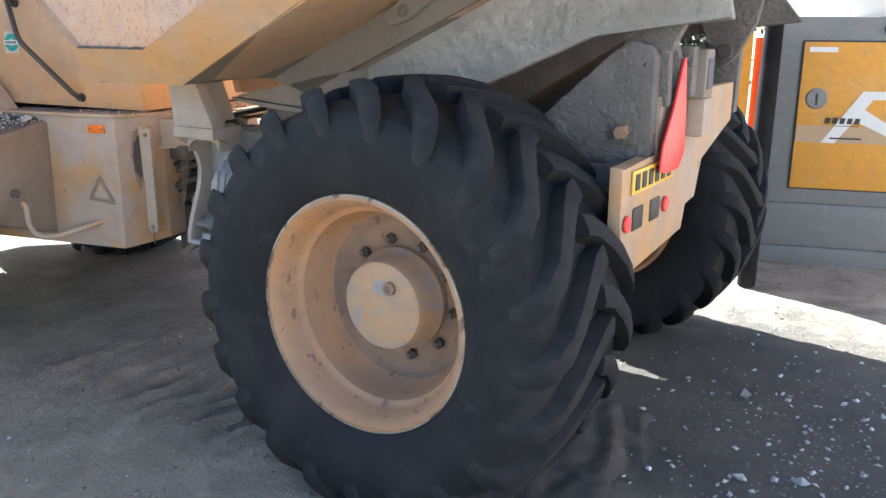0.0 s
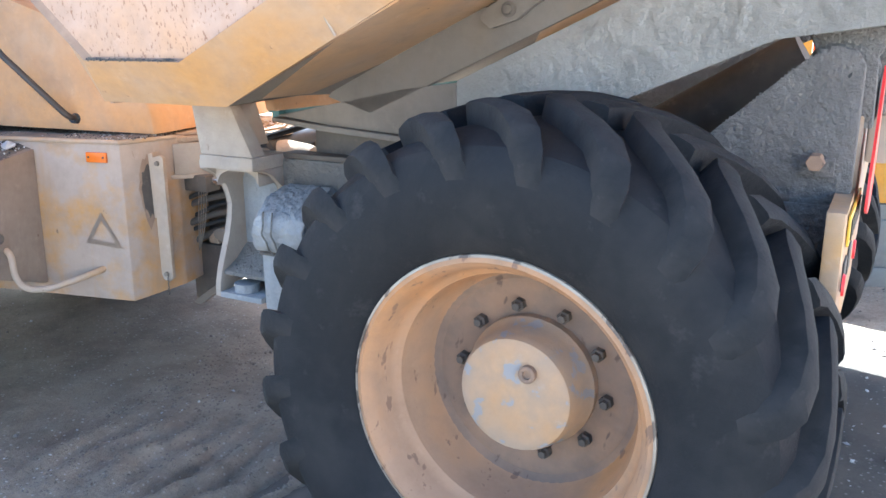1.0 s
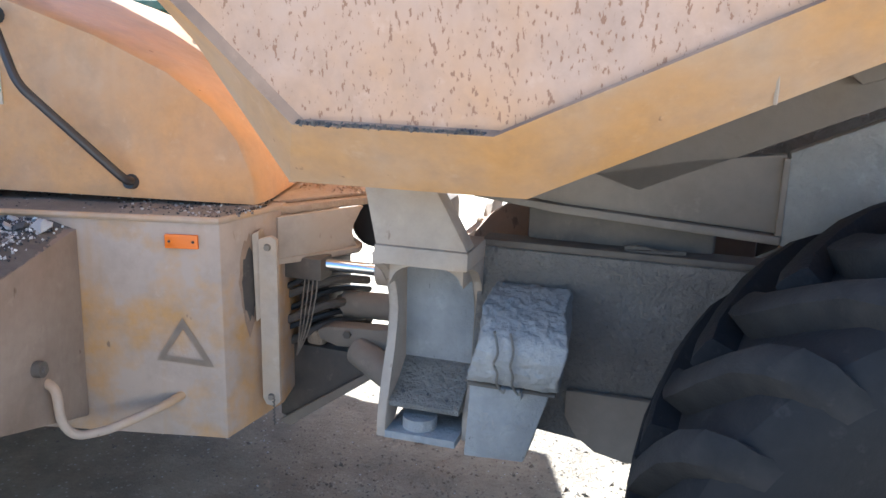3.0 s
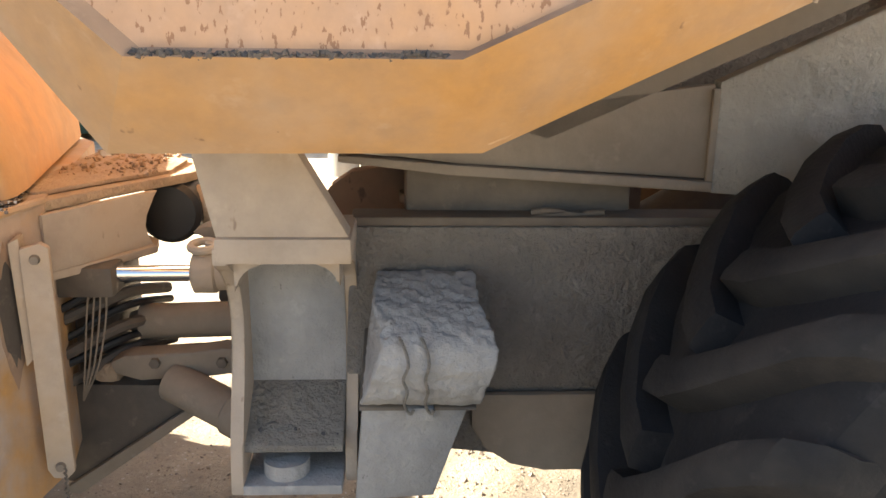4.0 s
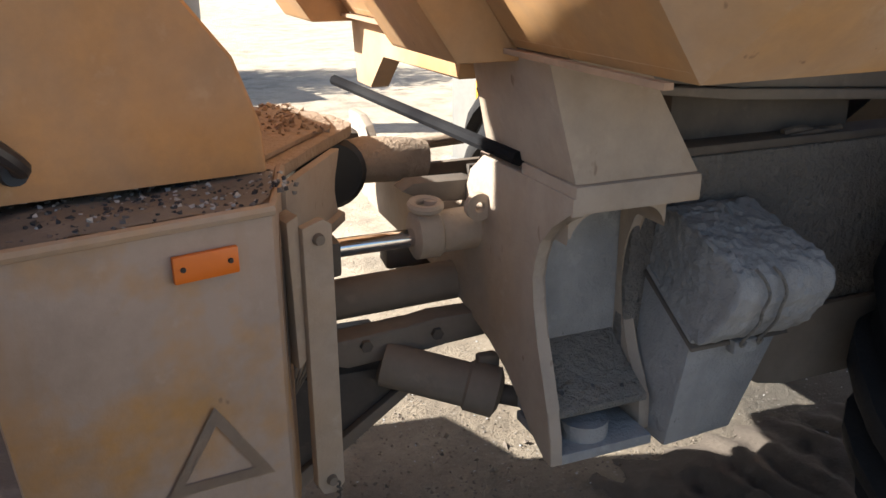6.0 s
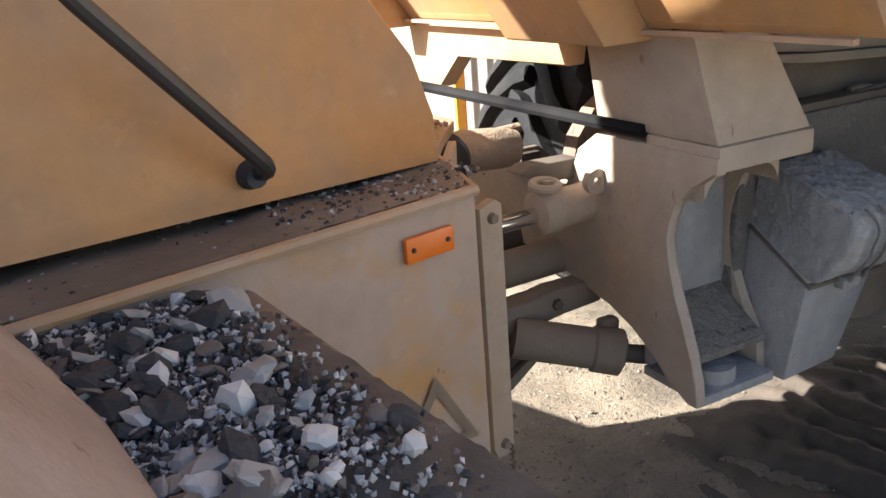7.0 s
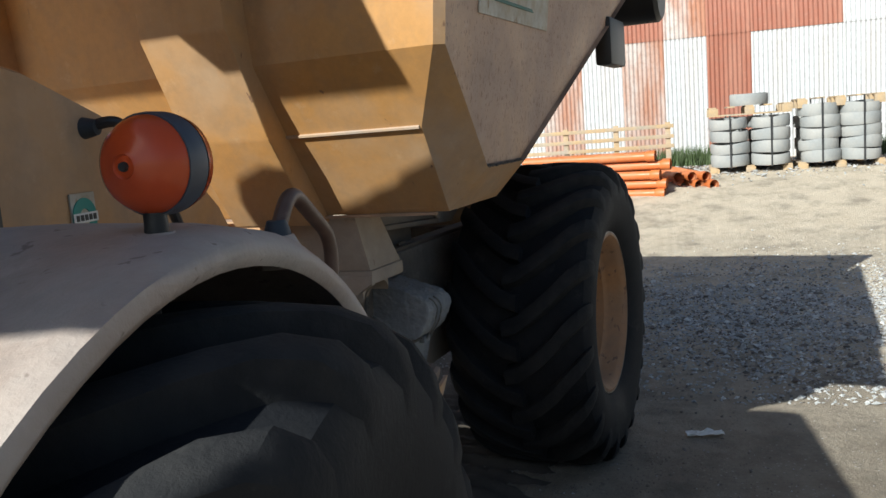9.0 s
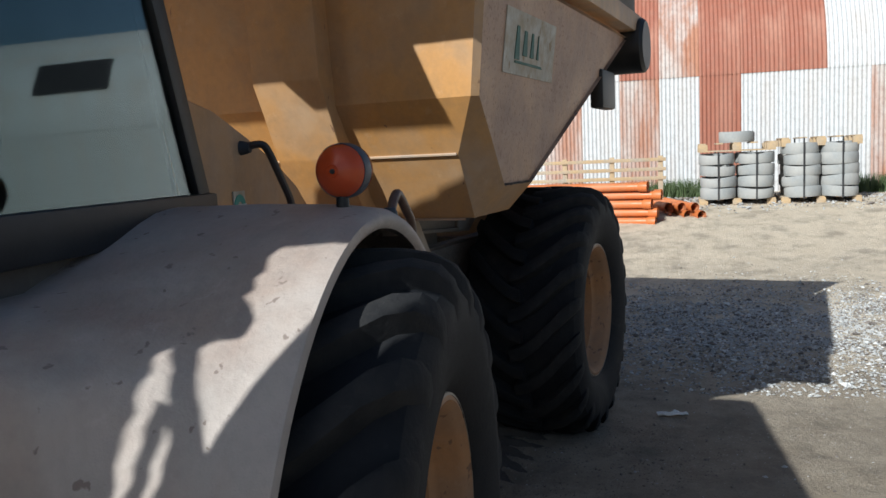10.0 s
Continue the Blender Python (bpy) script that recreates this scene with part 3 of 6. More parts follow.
# rising beams under the tipping body
def crust(outline, y, thick, step=0.0075, seed=1.0, coarse=26.0, fine=75.0, holes=0.0):
    """Dried mud on an upright plate: a lumpy skin inside an outline of (x, z)."""
    def inside(x, z):
        hit = False
        for (xa, za), (xb, zb) in zip(outline, outline[1:] + outline[:1]):
            if (za > z) != (zb > z) and x < (xb - xa) * (z - za) / (zb - za) + xa:
                hit = not hit
        return hit
    def margin(x, z):
        best = 1.0
        for (xa, za), (xb, zb) in zip(outline, outline[1:] + outline[:1]):
            ex, ez = xb - xa, zb - za
            t = min(1.0, max(0.0, ((x - xa) * ex + (z - za) * ez) / max(1e-9, ex * ex + ez * ez)))
            best = min(best, math.hypot(x - xa - t * ex, z - za - t * ez))
        return min(1.0, best / 0.03)
    bm = bmesh.new()
    x0, x1 = min(p[0] for p in outline), max(p[0] for p in outline)
    z0, z1 = min(p[1] for p in outline), max(p[1] for p in outline)
    made = {}
    nx, nz = int((x1 - x0) / step) + 1, int((z1 - z0) / step) + 1
    for i in range(nx):
        for j in range(nz):
            x, z = x0 + (i + 0.5) * step, z0 + (j + 0.5) * step
            q = Vector((x + seed, seed, z))
            if not inside(x, z) or 0.5 + 0.5 * noise.noise(q * 7.0) < holes:
                continue
            quad = []
            for u, v in ((i, j), (i + 1, j), (i + 1, j + 1), (i, j + 1)):
                if (u, v) not in made:
                    w = Vector((x0 + u * step + seed, seed, z0 + v * step))
                    h = thick * (0.35 + 0.55 * noise.noise(w * coarse) + 0.45 * noise.noise(w * fine) + 0.5 * max(0.0, noise.noise(w * 5.0)))
                    cover = min(1.0, max(0.0, (0.5 + 0.5 * noise.noise(w * 7.0) - holes) * 7.0))
                    k = min(cover, margin(w.x - seed, w.z))
                    made[(u, v)] = bm.verts.new((x0 + u * step, y + 0.003 - (h + 0.004) * k, z0 + v * step))
                quad.append(made[(u, v)])
            bm.faces.new(quad)
    return bm


beam = rear_part("tipping_beam", slab([(-0.43, 1.330), (0.10, 1.570), (0.60, 1.795), (0.80, 1.70), (0.85, 1.50), (0.43, 1.455), (0.05, 1.285), (-0.27, 1.115), (-0.43, 1.125)], "y", 0.63, 0.67, 0.006), MUD_PALE, "rough grey beam under the body")
part("beam_mud", crust([(-0.30, 1.375), (-0.27, 1.31), (-0.33, 1.24), (-0.25, 1.20), (-0.22, 1.145), (0.05, 1.29), (0.43, 1.46), (0.83, 1.51), (0.78, 1.70), (0.60, 1.785), (0.10, 1.560)], 0.631, 0.013, seed=3.0), MUD_PALE, beam, "thick crust of dried grey mud", smooth=80)
part("beam_web", slab([(-1.115, 1.20), (-0.62, 1.30), (-0.434, 1.325), (-0.434, 1.150), (-0.90, 1.178)], "y", 0.640, 0.665, 0.004), DUSTY_DARK, beam, "smooth brown beam web")
part("beam_lip", slab([(-1.12, 1.195), (-0.92, 1.178), (-0.43, 1.148), (-0.43, 1.128), (-0.92, 1.160), (-1.12, 1.182)], "y", 0.622, 0.666, 0.004), DUSTY_DARK, beam, "dusty lower lip of the beam")
part("beam_seam", box(-0.442, -0.428, 0.627, 0.640, 1.13, 1.318, 0.004), DUSTY_DARK, beam)
rear_part("tipping_beam", slab([(-0.62, 1.24), (-0.43, 1.325), (0.10, 1.53), (0.75, 1.62), (0.85, 1.50), (0.43, 1.455), (0.05, 1.285), (-0.27, 1.115), (-0.41, 1.125)], "y", 1.73, 1.77, 0.006), CAKED, "rough grey beam under the body")
rear_part("rail_mud", crust([(-0.86, 1.05), (-0.30, 1.05), (-0.02, 1.04), (-0.02, 0.60), (-0.36, 0.60), (-0.52, 0.72), (-0.70, 0.70), (-0.80, 0.86)], 0.631, 0.008, seed=9.0, holes=0.30), CAKED, "crust of dried mud on the frame rail", smooth=80)
rear_part("lug_mud", crust(LUG_OUTLINE, 0.640, 0.007, seed=14.0, holes=0.12), CAKED, "grey mud crust on the hinge lug", smooth=80)
rear_part("tipping_ram", tube([(-0.45, 1.15, 0.86), (0.45, 1.15, 1.40)], [0.09, 0.075], 20), DARK_STEEL, "tipping ram under the body")
rear_part("propshaft", tube([(-1.35, 1.18, 0.72), (-0.1, 1.18, 0.64)], 0.055, 16), DARK_STEEL)

# cast bracket with a channel at the chassis front
bracket = rear_part("articulation_plate", slab([(0.478, 1.06), (0.480, 1.030), (0.540, 1.003), (0.580, 0.962), (0.595, 0.925), (0.602, 0.89), (0.595, 0.84), (0.575, 0.786), (0.552, 0.73), (0.530, 0.672), (0.515, 0.625), (0.51, 0.574), (0.535, 0.574), (0.594, 0.604), (0.637, 0.645), (0.690, 0.683), (0.762, 0.710), (0.904, 0.735), (1.031, 0.756), (1.45, 0.77), (1.60, 0.78), (1.66, 0.80), (1.70, 0.90), (1.70, 1.0), (1.60, 1.0), (1.54, 0.98), (1.50, 0.93), (0.90, 0.93), (0.86, 1.02), (0.80, 1.06)], "x", -1.322, -1.298, 0.005), TAN_DUST, "tan cast cross plate of the articulation")
for y in (0.0,):
    channel = rear_part("channel_web", slab([(-1.30, 1.04), (-1.09, 1.04), (-1.09, 0.60), (-1.30, 0.60)], "y", 0.66, 0.68), GREY_DIRT, "grey-dusted open channel")
    RIGHT = [(0.50, 1.033), (0.58, 1.01), (0.62, 0.97), (0.639, 0.925), (0.646, 0.88), (0.646, 0.833), (0.632, 0.77), (0.608, 0.706), (0.58, 0.67), (0.561, 0.64), (0.556, 0.574), (0.68, 0.574), (0.68, 1.033)]
    for xa, xb, rows in ((-1.113, -1.09, RIGHT),):
        part("channel_flange", slab(rows, "x", xa, xb, 0.004), TAN_DUST, channel)
    arch = [(-1.298, 1.033), (-1.113, 1.033)] + [(-1.113 - 0.045 * (1 - math.cos(math.pi * k / 12)), 0.975 + 0.045 * math.sin(math.pi * k / 12)) for k in range(7)] + [(-1.298 + 0.055 * (1 - math.cos(math.pi * (6 - k) / 12)), 0.965 + 0.055 * math.sin(math.pi * (6 - k) / 12)) for k in range(7)]
    part("channel_arch", slab(arch, "y", 0.53, 0.659, 0.003), TAN_DUST, channel)
    part("channel_foot", box(-1.302, -1.116, 0.512, 0.68, 0.572, 0.592, 0.004), GREY_DIRT, channel)
    part("channel_shelf", slab([(0.535, 0.648), (0.535, 0.662), (0.60, 0.69), (0.66, 0.74), (0.68, 0.74), (0.68, 0.648)], "x", -1.30, -1.115, 0.004), CAKED, channel)
    part("channel_roller", tube([(-1.225, 0.568, 0.590), (-1.225, 0.568, 0.622)], 0.044, 24), GREY_DIRT, channel)
rear_part("far_rail_web", slab([(-1.19, 0.70), (-1.215, 0.80), (-1.17, 0.86), (-0.95, 0.86), (-0.86, 0.78), (-0.84, 0.70)], "y", 1.55, 1.575, 0.005), DUSTY_DARK, "brown dusty frame rail")
rear_part("far_rail_post", box(-1.03, -0.96, 1.525, 1.55, 0.72, 0.85, 0.006), DARK_STEEL)
rear_part("bracket_ledge", box(-1.318, -1.088, 0.478, 0.66, 1.032, 1.078, 0.008), TAN_DUST, "tan ledge of the body rest")
rear_part("body_rest", add_prism(bmesh.new(), [(-1.315, 0.485, 1.078), (-1.092, 0.485, 1.078), (-1.092, 0.55, 1.078), (-1.28, 0.61, 1.078), (-1.29, 0.80, 1.078), (-1.315, 0.80, 1.078)], [(-1.36, 0.50, 1.262), (-1.20, 0.50, 1.262), (-1.20, 0.55, 1.262), (-1.325, 0.61, 1.262), (-1.335, 0.78, 1.262), (-1.36, 0.78, 1.262)], 0.004), TAN_DUST, "tan wedge-shaped body rest")

# battery box crusted with grey mud
def crusted_lid():
    """A box-shaped lid, leaning out at the front, rounded and pitted by dried mud."""
    ring = [Vector(p) for p in ((0.468, 0.773), (0.432, 0.812), (0.409, 0.872), (0.424, 0.914), (0.50, 0.950), (0.628, 0.990), (0.640, 0.865))]
    for _ in range(2):
        ring = [q for a, b in zip(ring, ring[1:] + ring[:1]) for q in (a.lerp(b, 0.16), a.lerp(b, 0.84))]
    spans = [(b - a).length for a, b in zip(ring, ring[1:] + ring[:1])]
    total, n, m = sum(spans), 170, 64
    loop = []
    for k in range(n):
        d, i = total * k / n, 0
        while d > spans[i]:
            d -= spans[i]
            i += 1
        loop.append(ring[i].lerp(ring[(i + 1) % len(ring)], d / spans[i]))
    mid = Vector((0.53, 0.885))

    def place(u, p):
        y, z = p
        xl = -1.078 + 0.12 * (z - 0.773) + 0.25 * max(0.0, z - 0.79) * max(0.0, (0.50 - y) / 0.09)
        xr = -0.868 + 0.028 * math.exp(-((z - 0.885) / 0.06) ** 2 - ((y - 0.42) / 0.10) ** 2)
        return (xl + (xr - xl) * u, y, z)

    bm = bmesh.new()
    sections = [(0.012, 0.93 * k / 14) for k in range(1, 14)] + [(0.0, 0.965)] + [(k / m, 1.0) for k in range(1, m)] + [(1.0, 0.965)] + [(0.988, 0.93 * k / 14) for k in range(13, 0, -1)]
    rings = [[bm.verts.new(place(u, mid + (p - mid) * f)) for p in loop] for u, f in sections]
    for a, b in zip(rings, rings[1:]):
        for k in range(n):
            bm.faces.new((a[k], a[(k + 1) % n], b[(k + 1) % n], b[k]))
    for r in (rings[0][::-1], rings[-1]):
        bm.faces.new(r)
    bmesh.ops.recalc_face_normals(bm, faces=bm.faces[:])
    rough_up(bm, 0.005, 9.0)
    rough_up(bm, 0.0030, 38.0, 3.0)
    rough_up(bm, 0.0022, 90.0, 7.0)
    for v in bm.verts:
        if v.co.z > 0.86:
            v.co.z += 0.006 * max(0.0, noise.noise(v.co * 62)) - 0.004 * max(0.0, noise.noise(v.co * 120))
    return bm


batt = rear_part("battery_box", add_prism(bmesh.new(), [(-1.092, 0.508, 0.562), (-0.945, 0.508, 0.570), (-0.945, 0.64, 0.570), (-1.095, 0.64, 0.562)], [(-1.074, 0.482, 0.783), (-0.880, 0.480, 0.783), (-0.880, 0.64, 0.875), (-1.068, 0.64, 0.875)], 0.006), GREY_DIRT, "grey tapered holder under the box")
part("box_lid", crusted_lid(), GREY_DIRT, batt, "lid crusted with dried grey mud", smooth=60)
for x, sway in ((-0.998, 1.0), (-0.962, 0.7)):
    wire = [(x - 0.010, 0.425, 0.922), (x, 0.410, 0.906), (x + 0.007 * sway, 0.401, 0.880), (x - 0.006 * sway, 0.404, 0.855), (x + 0.005 * sway, 0.415, 0.828), (x - 0.003, 0.430, 0.800), (x + 0.002, 0.452, 0.775), (x + 0.010, 0.455, 0.764), (x + 0.014, 0.452, 0.776)]
    part("lid_latch", tube(bent(wire, 0.012, 3), 0.0028, 8), CAKED, batt, "bent wire latch of the lid")
# dark strip laid in for the shaded gap between lid and holder
part("lid_gap", add_prism(bmesh.new(), [(-1.081, 0.473, 0.764), (-0.871, 0.471, 0.764), (-0.871, 0.64, 0.860), (-1.077, 0.64, 0.860)], [(-1.079, 0.475, 0.770), (-0.873, 0.473, 0.770), (-0.873, 0.64, 0.866), (-1.075, 0.64, 0.866)], 0.0015), DARK_STEEL, batt, "dark seam under the lid")
part("latch_hook", box(-0.998, -0.948, 0.462, 0.485, 0.748, 0.774, 0.004), GREY_DIRT, batt)

# ---- tipping body ----
def side_y(z, x=0.0):
    return 0.055 - 0.125 * (z - 1.395)


def at_side(p, dy=0.0):
    return (p[0], side_y(p[1]) + dy, p[1])


OUT = [(-1.365, 1.272), (-0.90, 1.272), (1.06, 2.21), (1.06, 2.26), (-1.735, 2.26), (-1.690, 1.735), (-1.552, 1.53)]
INS = [(-1.300, 1.395), (-0.935, 1.395), (0.80, 2.20), (0.80, 2.21), (-1.700, 2.21), (-1.665, 1.735), (-1.490, 1.575)]
OUT_Y = [0.165, 0.18, 0.09, 0.09, -0.030, 0.036, 0.150]


def body_side(flip):
    bm = bmesh.new()
    fix = (lambda p: (p[0], 2.40 - p[1], p[2])) if flip else (lambda p: p)
    o = [bm.verts.new(fix((p[0], y, p[1]))) for p, y in zip(OUT, OUT_Y)]
    a = [bm.verts.new(fix(at_side(p))) for p in INS]
    d = [bm.verts.new(fix(at_side((p[0] * 0.985 + (-0.4) * 0.015, p[1] * 0.985 + 2.0 * 0.015), 0.018))) for p in INS]
    back = [bm.verts.new(fix((p[0] * 0.96 - 0.02, y + 0.13, p[1] + 0.03))) for p, y in zip(OUT, OUT_Y)]
    n = len(o)
    for i in range(n):
        j = (i + 1) % n
        bm.faces.new((o[i], o[j], a[j], a[i]))
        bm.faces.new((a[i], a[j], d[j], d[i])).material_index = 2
        bm.faces.new((back[i], back[j], o[j], o[i]))
    bm.faces.new(d).material_index = 1
    bm.faces.new(back[::-1])
    return bm


body = rear_part("dump_body", slab([(-1.375, 1.285), (-0.89, 1.285), (1.04, 2.17), (0.98, 2.22), (-0.91, 1.34), (-1.34, 1.34)], "y", 0.17, 2.23), BODY_PAINT, "large dusty yellow tipping body with a rising floor")
part("side_wall", body_side(False), (BODY_PAINT, PITTED, GRIME), body, "folded side wall with a rust-pitted inset panel", smooth=25)
part("side_wall", body_side(True), (BODY_PAINT, PITTED, GRIME), body, "folded side wall with a rust-pitted inset panel", smooth=25)
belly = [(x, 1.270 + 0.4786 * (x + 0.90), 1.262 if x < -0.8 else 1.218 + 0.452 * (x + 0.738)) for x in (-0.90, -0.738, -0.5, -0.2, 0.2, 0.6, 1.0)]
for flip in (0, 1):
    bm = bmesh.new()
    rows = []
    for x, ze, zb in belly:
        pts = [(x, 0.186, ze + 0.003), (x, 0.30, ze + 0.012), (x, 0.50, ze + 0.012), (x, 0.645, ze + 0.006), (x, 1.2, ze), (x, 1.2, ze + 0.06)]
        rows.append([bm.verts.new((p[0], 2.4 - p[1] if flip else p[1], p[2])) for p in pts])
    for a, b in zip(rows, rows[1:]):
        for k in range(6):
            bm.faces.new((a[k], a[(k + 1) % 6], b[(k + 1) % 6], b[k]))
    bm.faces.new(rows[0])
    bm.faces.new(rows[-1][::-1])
    part("body_belly", bm, UNDERSIDE, body, "dusty brown underside of the body, shade in its colour", smooth=50)
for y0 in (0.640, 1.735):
    part("body_runner", slab([(-0.90, 1.268), (-0.738, 1.220), (-0.2, 1.461), (0.2, 1.642), (0.98, 1.994), (1.02, 2.17), (-0.88, 1.29)], "y", y0, y0 + 0.025, 0.004), UNDERSIDE, body, "dusty brown runner under the body, shade in its colour")
for y0 in (-0.10, 2.38):
    part("top_rail", box(-1.72, 1.08, y0, y0 + 0.12, 2.245, 2.36, 0.012), BODY_PAINT, body)
    part("side_board", box(-1.70, 1.06, y0 + 0.05, y0 + 0.08, 2.36, 2.55, 0.006), DARK_STEEL, body)
# plate added out of view, outline cut to shade the front wall
guard = [(-1.75, 0.02), (-2.62, 0.02), (-2.62, 0.57), (-2.975, 0.58), (-2.975, 1.06), (-2.86, 1.10), (-2.86, 1.28), (-2.93, 1.32), (-2.93, 2.38), (-1.75, 2.38)]
part("shade_plate", slab(guard, "z", 2.56, 2.60, 0.006), YELLOW, body)
FW = [(-1.365, 1.272, 0.165), (-1.552, 1.53, 0.150), (-1.690, 1.735, 0.036), (-1.735, 2.26, -0.030), (-1.745, 2.57, -0.030)]
for (xa, za, ya), (xb, zb, yb) in zip(FW, FW[1:]):
    part("front_panel", add_prism(bmesh.new(), [(xa, ya, za), (xa, 2.40 - ya, za), (xa + 0.03, 2.38 - ya, za), (xa + 0.03, ya + 0.02, za)], [(xb, yb, zb), (xb, 2.40 - yb, zb), (xb + 0.03, 2.38 - yb, zb), (xb + 0.03, yb + 0.02, zb)]), FRONT_PAINT, body)
part("panel_seam", tube([(-1.555, 0.155, 1.53), (-1.555, 2.245, 1.53)], 0.006, 6), DUSTY, body)
part("band_weld", tube([(-0.507, 0.150, 1.462), (-0.509, 0.118, 1.50), (-0.512, 0.084, 1.545), (-0.514, 0.062, 1.578)], 0.0035, 6), TAN_DUST, body)
for y0, y1 in ((0.596, 0.896), (1.504, 1.804)):
    prof = [(-1.345, 1.250), (-1.46, 1.250), (-1.65, 1.53), (-1.80, 1.83), (-1.84, 2.55), (-1.72, 2.55), (-1.69, 1.83), (-1.54, 1.53)]
    part("front_rib", slab(prof, "y", y0, y1, 0.008), FRONT_PAINT, body)
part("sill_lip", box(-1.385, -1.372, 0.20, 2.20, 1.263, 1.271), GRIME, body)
part("front_beam", slab([(0.84, 1.270), (0.86, 1.188), (1.30, 1.188), (1.40, 1.10), (1.52, 1.10), (1.56, 1.270)], "x", -1.345, -1.30, 0.004), YELLOW, body, "yellow beam below the front wall")
for y in (0.612, 1.763):
    hinge = part("body_hinge", slab([(-0.348, 1.501), (-0.332, 1.536), (-0.285, 1.545), (-0.245, 1.600), (-0.213, 1.650), (-0.150, 1.62), (-0.120, 1.578), (-0.147, 1.560), (-0.190, 1.535), (-0.234, 1.500), (-0.315, 1.476)], "y", y, y + 0.025, 0.006), UNDERSIDE, body, "small dusty hinge bracket with a bolt, shade in its colour")
    part("hinge_bolt", revolve([(0, -0.016), (0.012, -0.016), (0.015, -0.006), (0.022, -0.005), (0.022, 0.002)], 12, centre=(-0.257, y, 1.528)), DARK_STEEL, hinge)
part("tail_flap", box(0.22, 0.55, -0.02, 0.06, 1.76, 1.98, 0.02), BLACK, body, "black rubber flap")
part("tail_hinge", revolve([(0, -0.14), (0.15, -0.14), (0.17, -0.12), (0.17, 0.10), (0, 0.10)], 24, centre=(0.95, 0, 2.17)), BLACK, body, "black rounded tail hinge cover")
part("tailgate", box(1.04, 1.10, 0.0, 2.40, 2.16, 2.95, 0.01), BODY_PAINT, body)
for y in (0.71, 1.64):
    part("pivot_arm", slab([(0.30, 1.86), (0.78, 2.04), (0.70, 1.50), (0.635, 1.37), (0.59, 1.33), (0.535, 1.37), (0.50, 1.48)], "y", y, y + 0.05, 0.008), CAKED, body, "grey mud-caked pivot arm of the body")
    part("pivot_boss", revolve([(0, -0.012), (0.026, -0.012), (0.030, -0.006), (0.030, 0.062), (0, 0.062)], 20, centre=(0.59, y, 1.385)), DARK_STEEL, body)
# decal: plain pale sheet with a green mark
dec = [(-1.40, 1.84), (-0.72, 1.84), (-0.72, 2.09), (-1.40, 2.09)]
decal = part("decal", add_prism(bmesh.new(), [at_side(p, 0.018 - 0.001) for p in dec], [at_side(p, 0.018 - 0.005) for p in dec]), DECAL_WHITE, body, "pale sticker with a plain green mark")
for x0, x1, z0, z1 in ((-1.28, -1.22, 1.90, 2.03), (-1.18, -1.12, 1.92, 2.02), (-1.08, -1.03, 1.92, 2.02), (-0.99, -0.96, 1.92, 2.02), (-1.28, -0.90, 1.885, 1.895)):
    q = [(x0, z0), (x1, z0), (x1 - 0.02, z1), (x0 + 0.01, z1)]
    part("decal_mark", add_prism(bmesh.new(), [at_side(p, 0.012) for p in q], [at_side(p, 0.009) for p in q]), GREEN_INK, decal)

# ---- front chassis: tank box, step box ----
tank = front_part("tank_box", add_prism(bmesh.new(), [(0.0, 0.0, 0.478), (0.10, 0.20, 0.50), (0.10, 0.98, 0.50), (0.0, 1.18, 0.478), (-0.95, 1.18, 0.478), (-0.95, 0.0, 0.478)], [(0.0, 0.0, 1.085), (0.10, 0.20, 1.085), (0.10, 0.98, 1.085), (0.0, 1.18, 1.085), (-0.95, 1.18, 1.085), (-0.95, 0.0, 1.085)], 0.008), TANK_PAINT, "dusty yellow tank box with a soiled top")
part("tank_lip", add_tube(bmesh.new(), [(-0.9, 0.0, 1.083), (0.0, 0.0, 1.083), (0.10, 0.20, 1.083)], 0.009, 8), DUSTY, tank)
part("side_reflector", box(-0.142, -0.055, -0.010, 0.0, 1.008, 1.045, 0.003), ORANGE_LENS, tank, "orange rectangular side reflector")
for x in (-0.130, -0.067):
    part("reflector_screw", revolve([(0, -0.013), (0.003, -0.013), (0.004, -0.010)], 8, centre=(x, 0, 1.027)), BLACK, tank)
outer = [(-0.108, 0.82), (-0.028, 0.685), (-0.185, 0.70)]
inner = [(-0.108, 0.79), (-0.055, 0.703), (-0.16, 0.713)]
bm = bmesh.new()
oa = [bm.verts.new((p[0], -0.005, p[1])) for p in outer]
ia = [bm.verts.new((p[0], -0.005, p[1])) for p in inner]
for i in range(3):
    bm.faces.new((oa[i], oa[(i + 1) % 3], ia[(i + 1) % 3], ia[i]))
bmesh.ops.solidify(bm, geom=bm.faces[:], thickness=0.002)
part("triangle_mark", bm, PRINT_GREY, tank, "faint triangle print")
part("lock_link", slab([(0.075, 1.02), (0.11, 1.03), (0.125, 1.02), (0.125, 0.56), (0.11, 0.545), (0.085, 0.55), (0.075, 0.57)], "y", 0.075, 0.095, 0.004), TAN_DUST, tank, "tan steering lock link")
part("link_guide", slab([(0.055, 1.03), (0.075, 1.04), (0.075, 0.80), (0.06, 0.785)], "y", 0.085, 0.13, 0.004), TAN_DUST, tank)
for z in (1.0, 0.575):
    part("link_pin", revolve([(0, 0.066), (0.008, 0.066), (0.010, 0.075)], 10, centre=(0.10, 0, z)), DUSTY_DARK, tank)

def on_tank_rear(loop, d):
    return [(q * 0.447 + 0.894 * d, q * 0.894 - 0.447 * d, z) for q, z in loop]


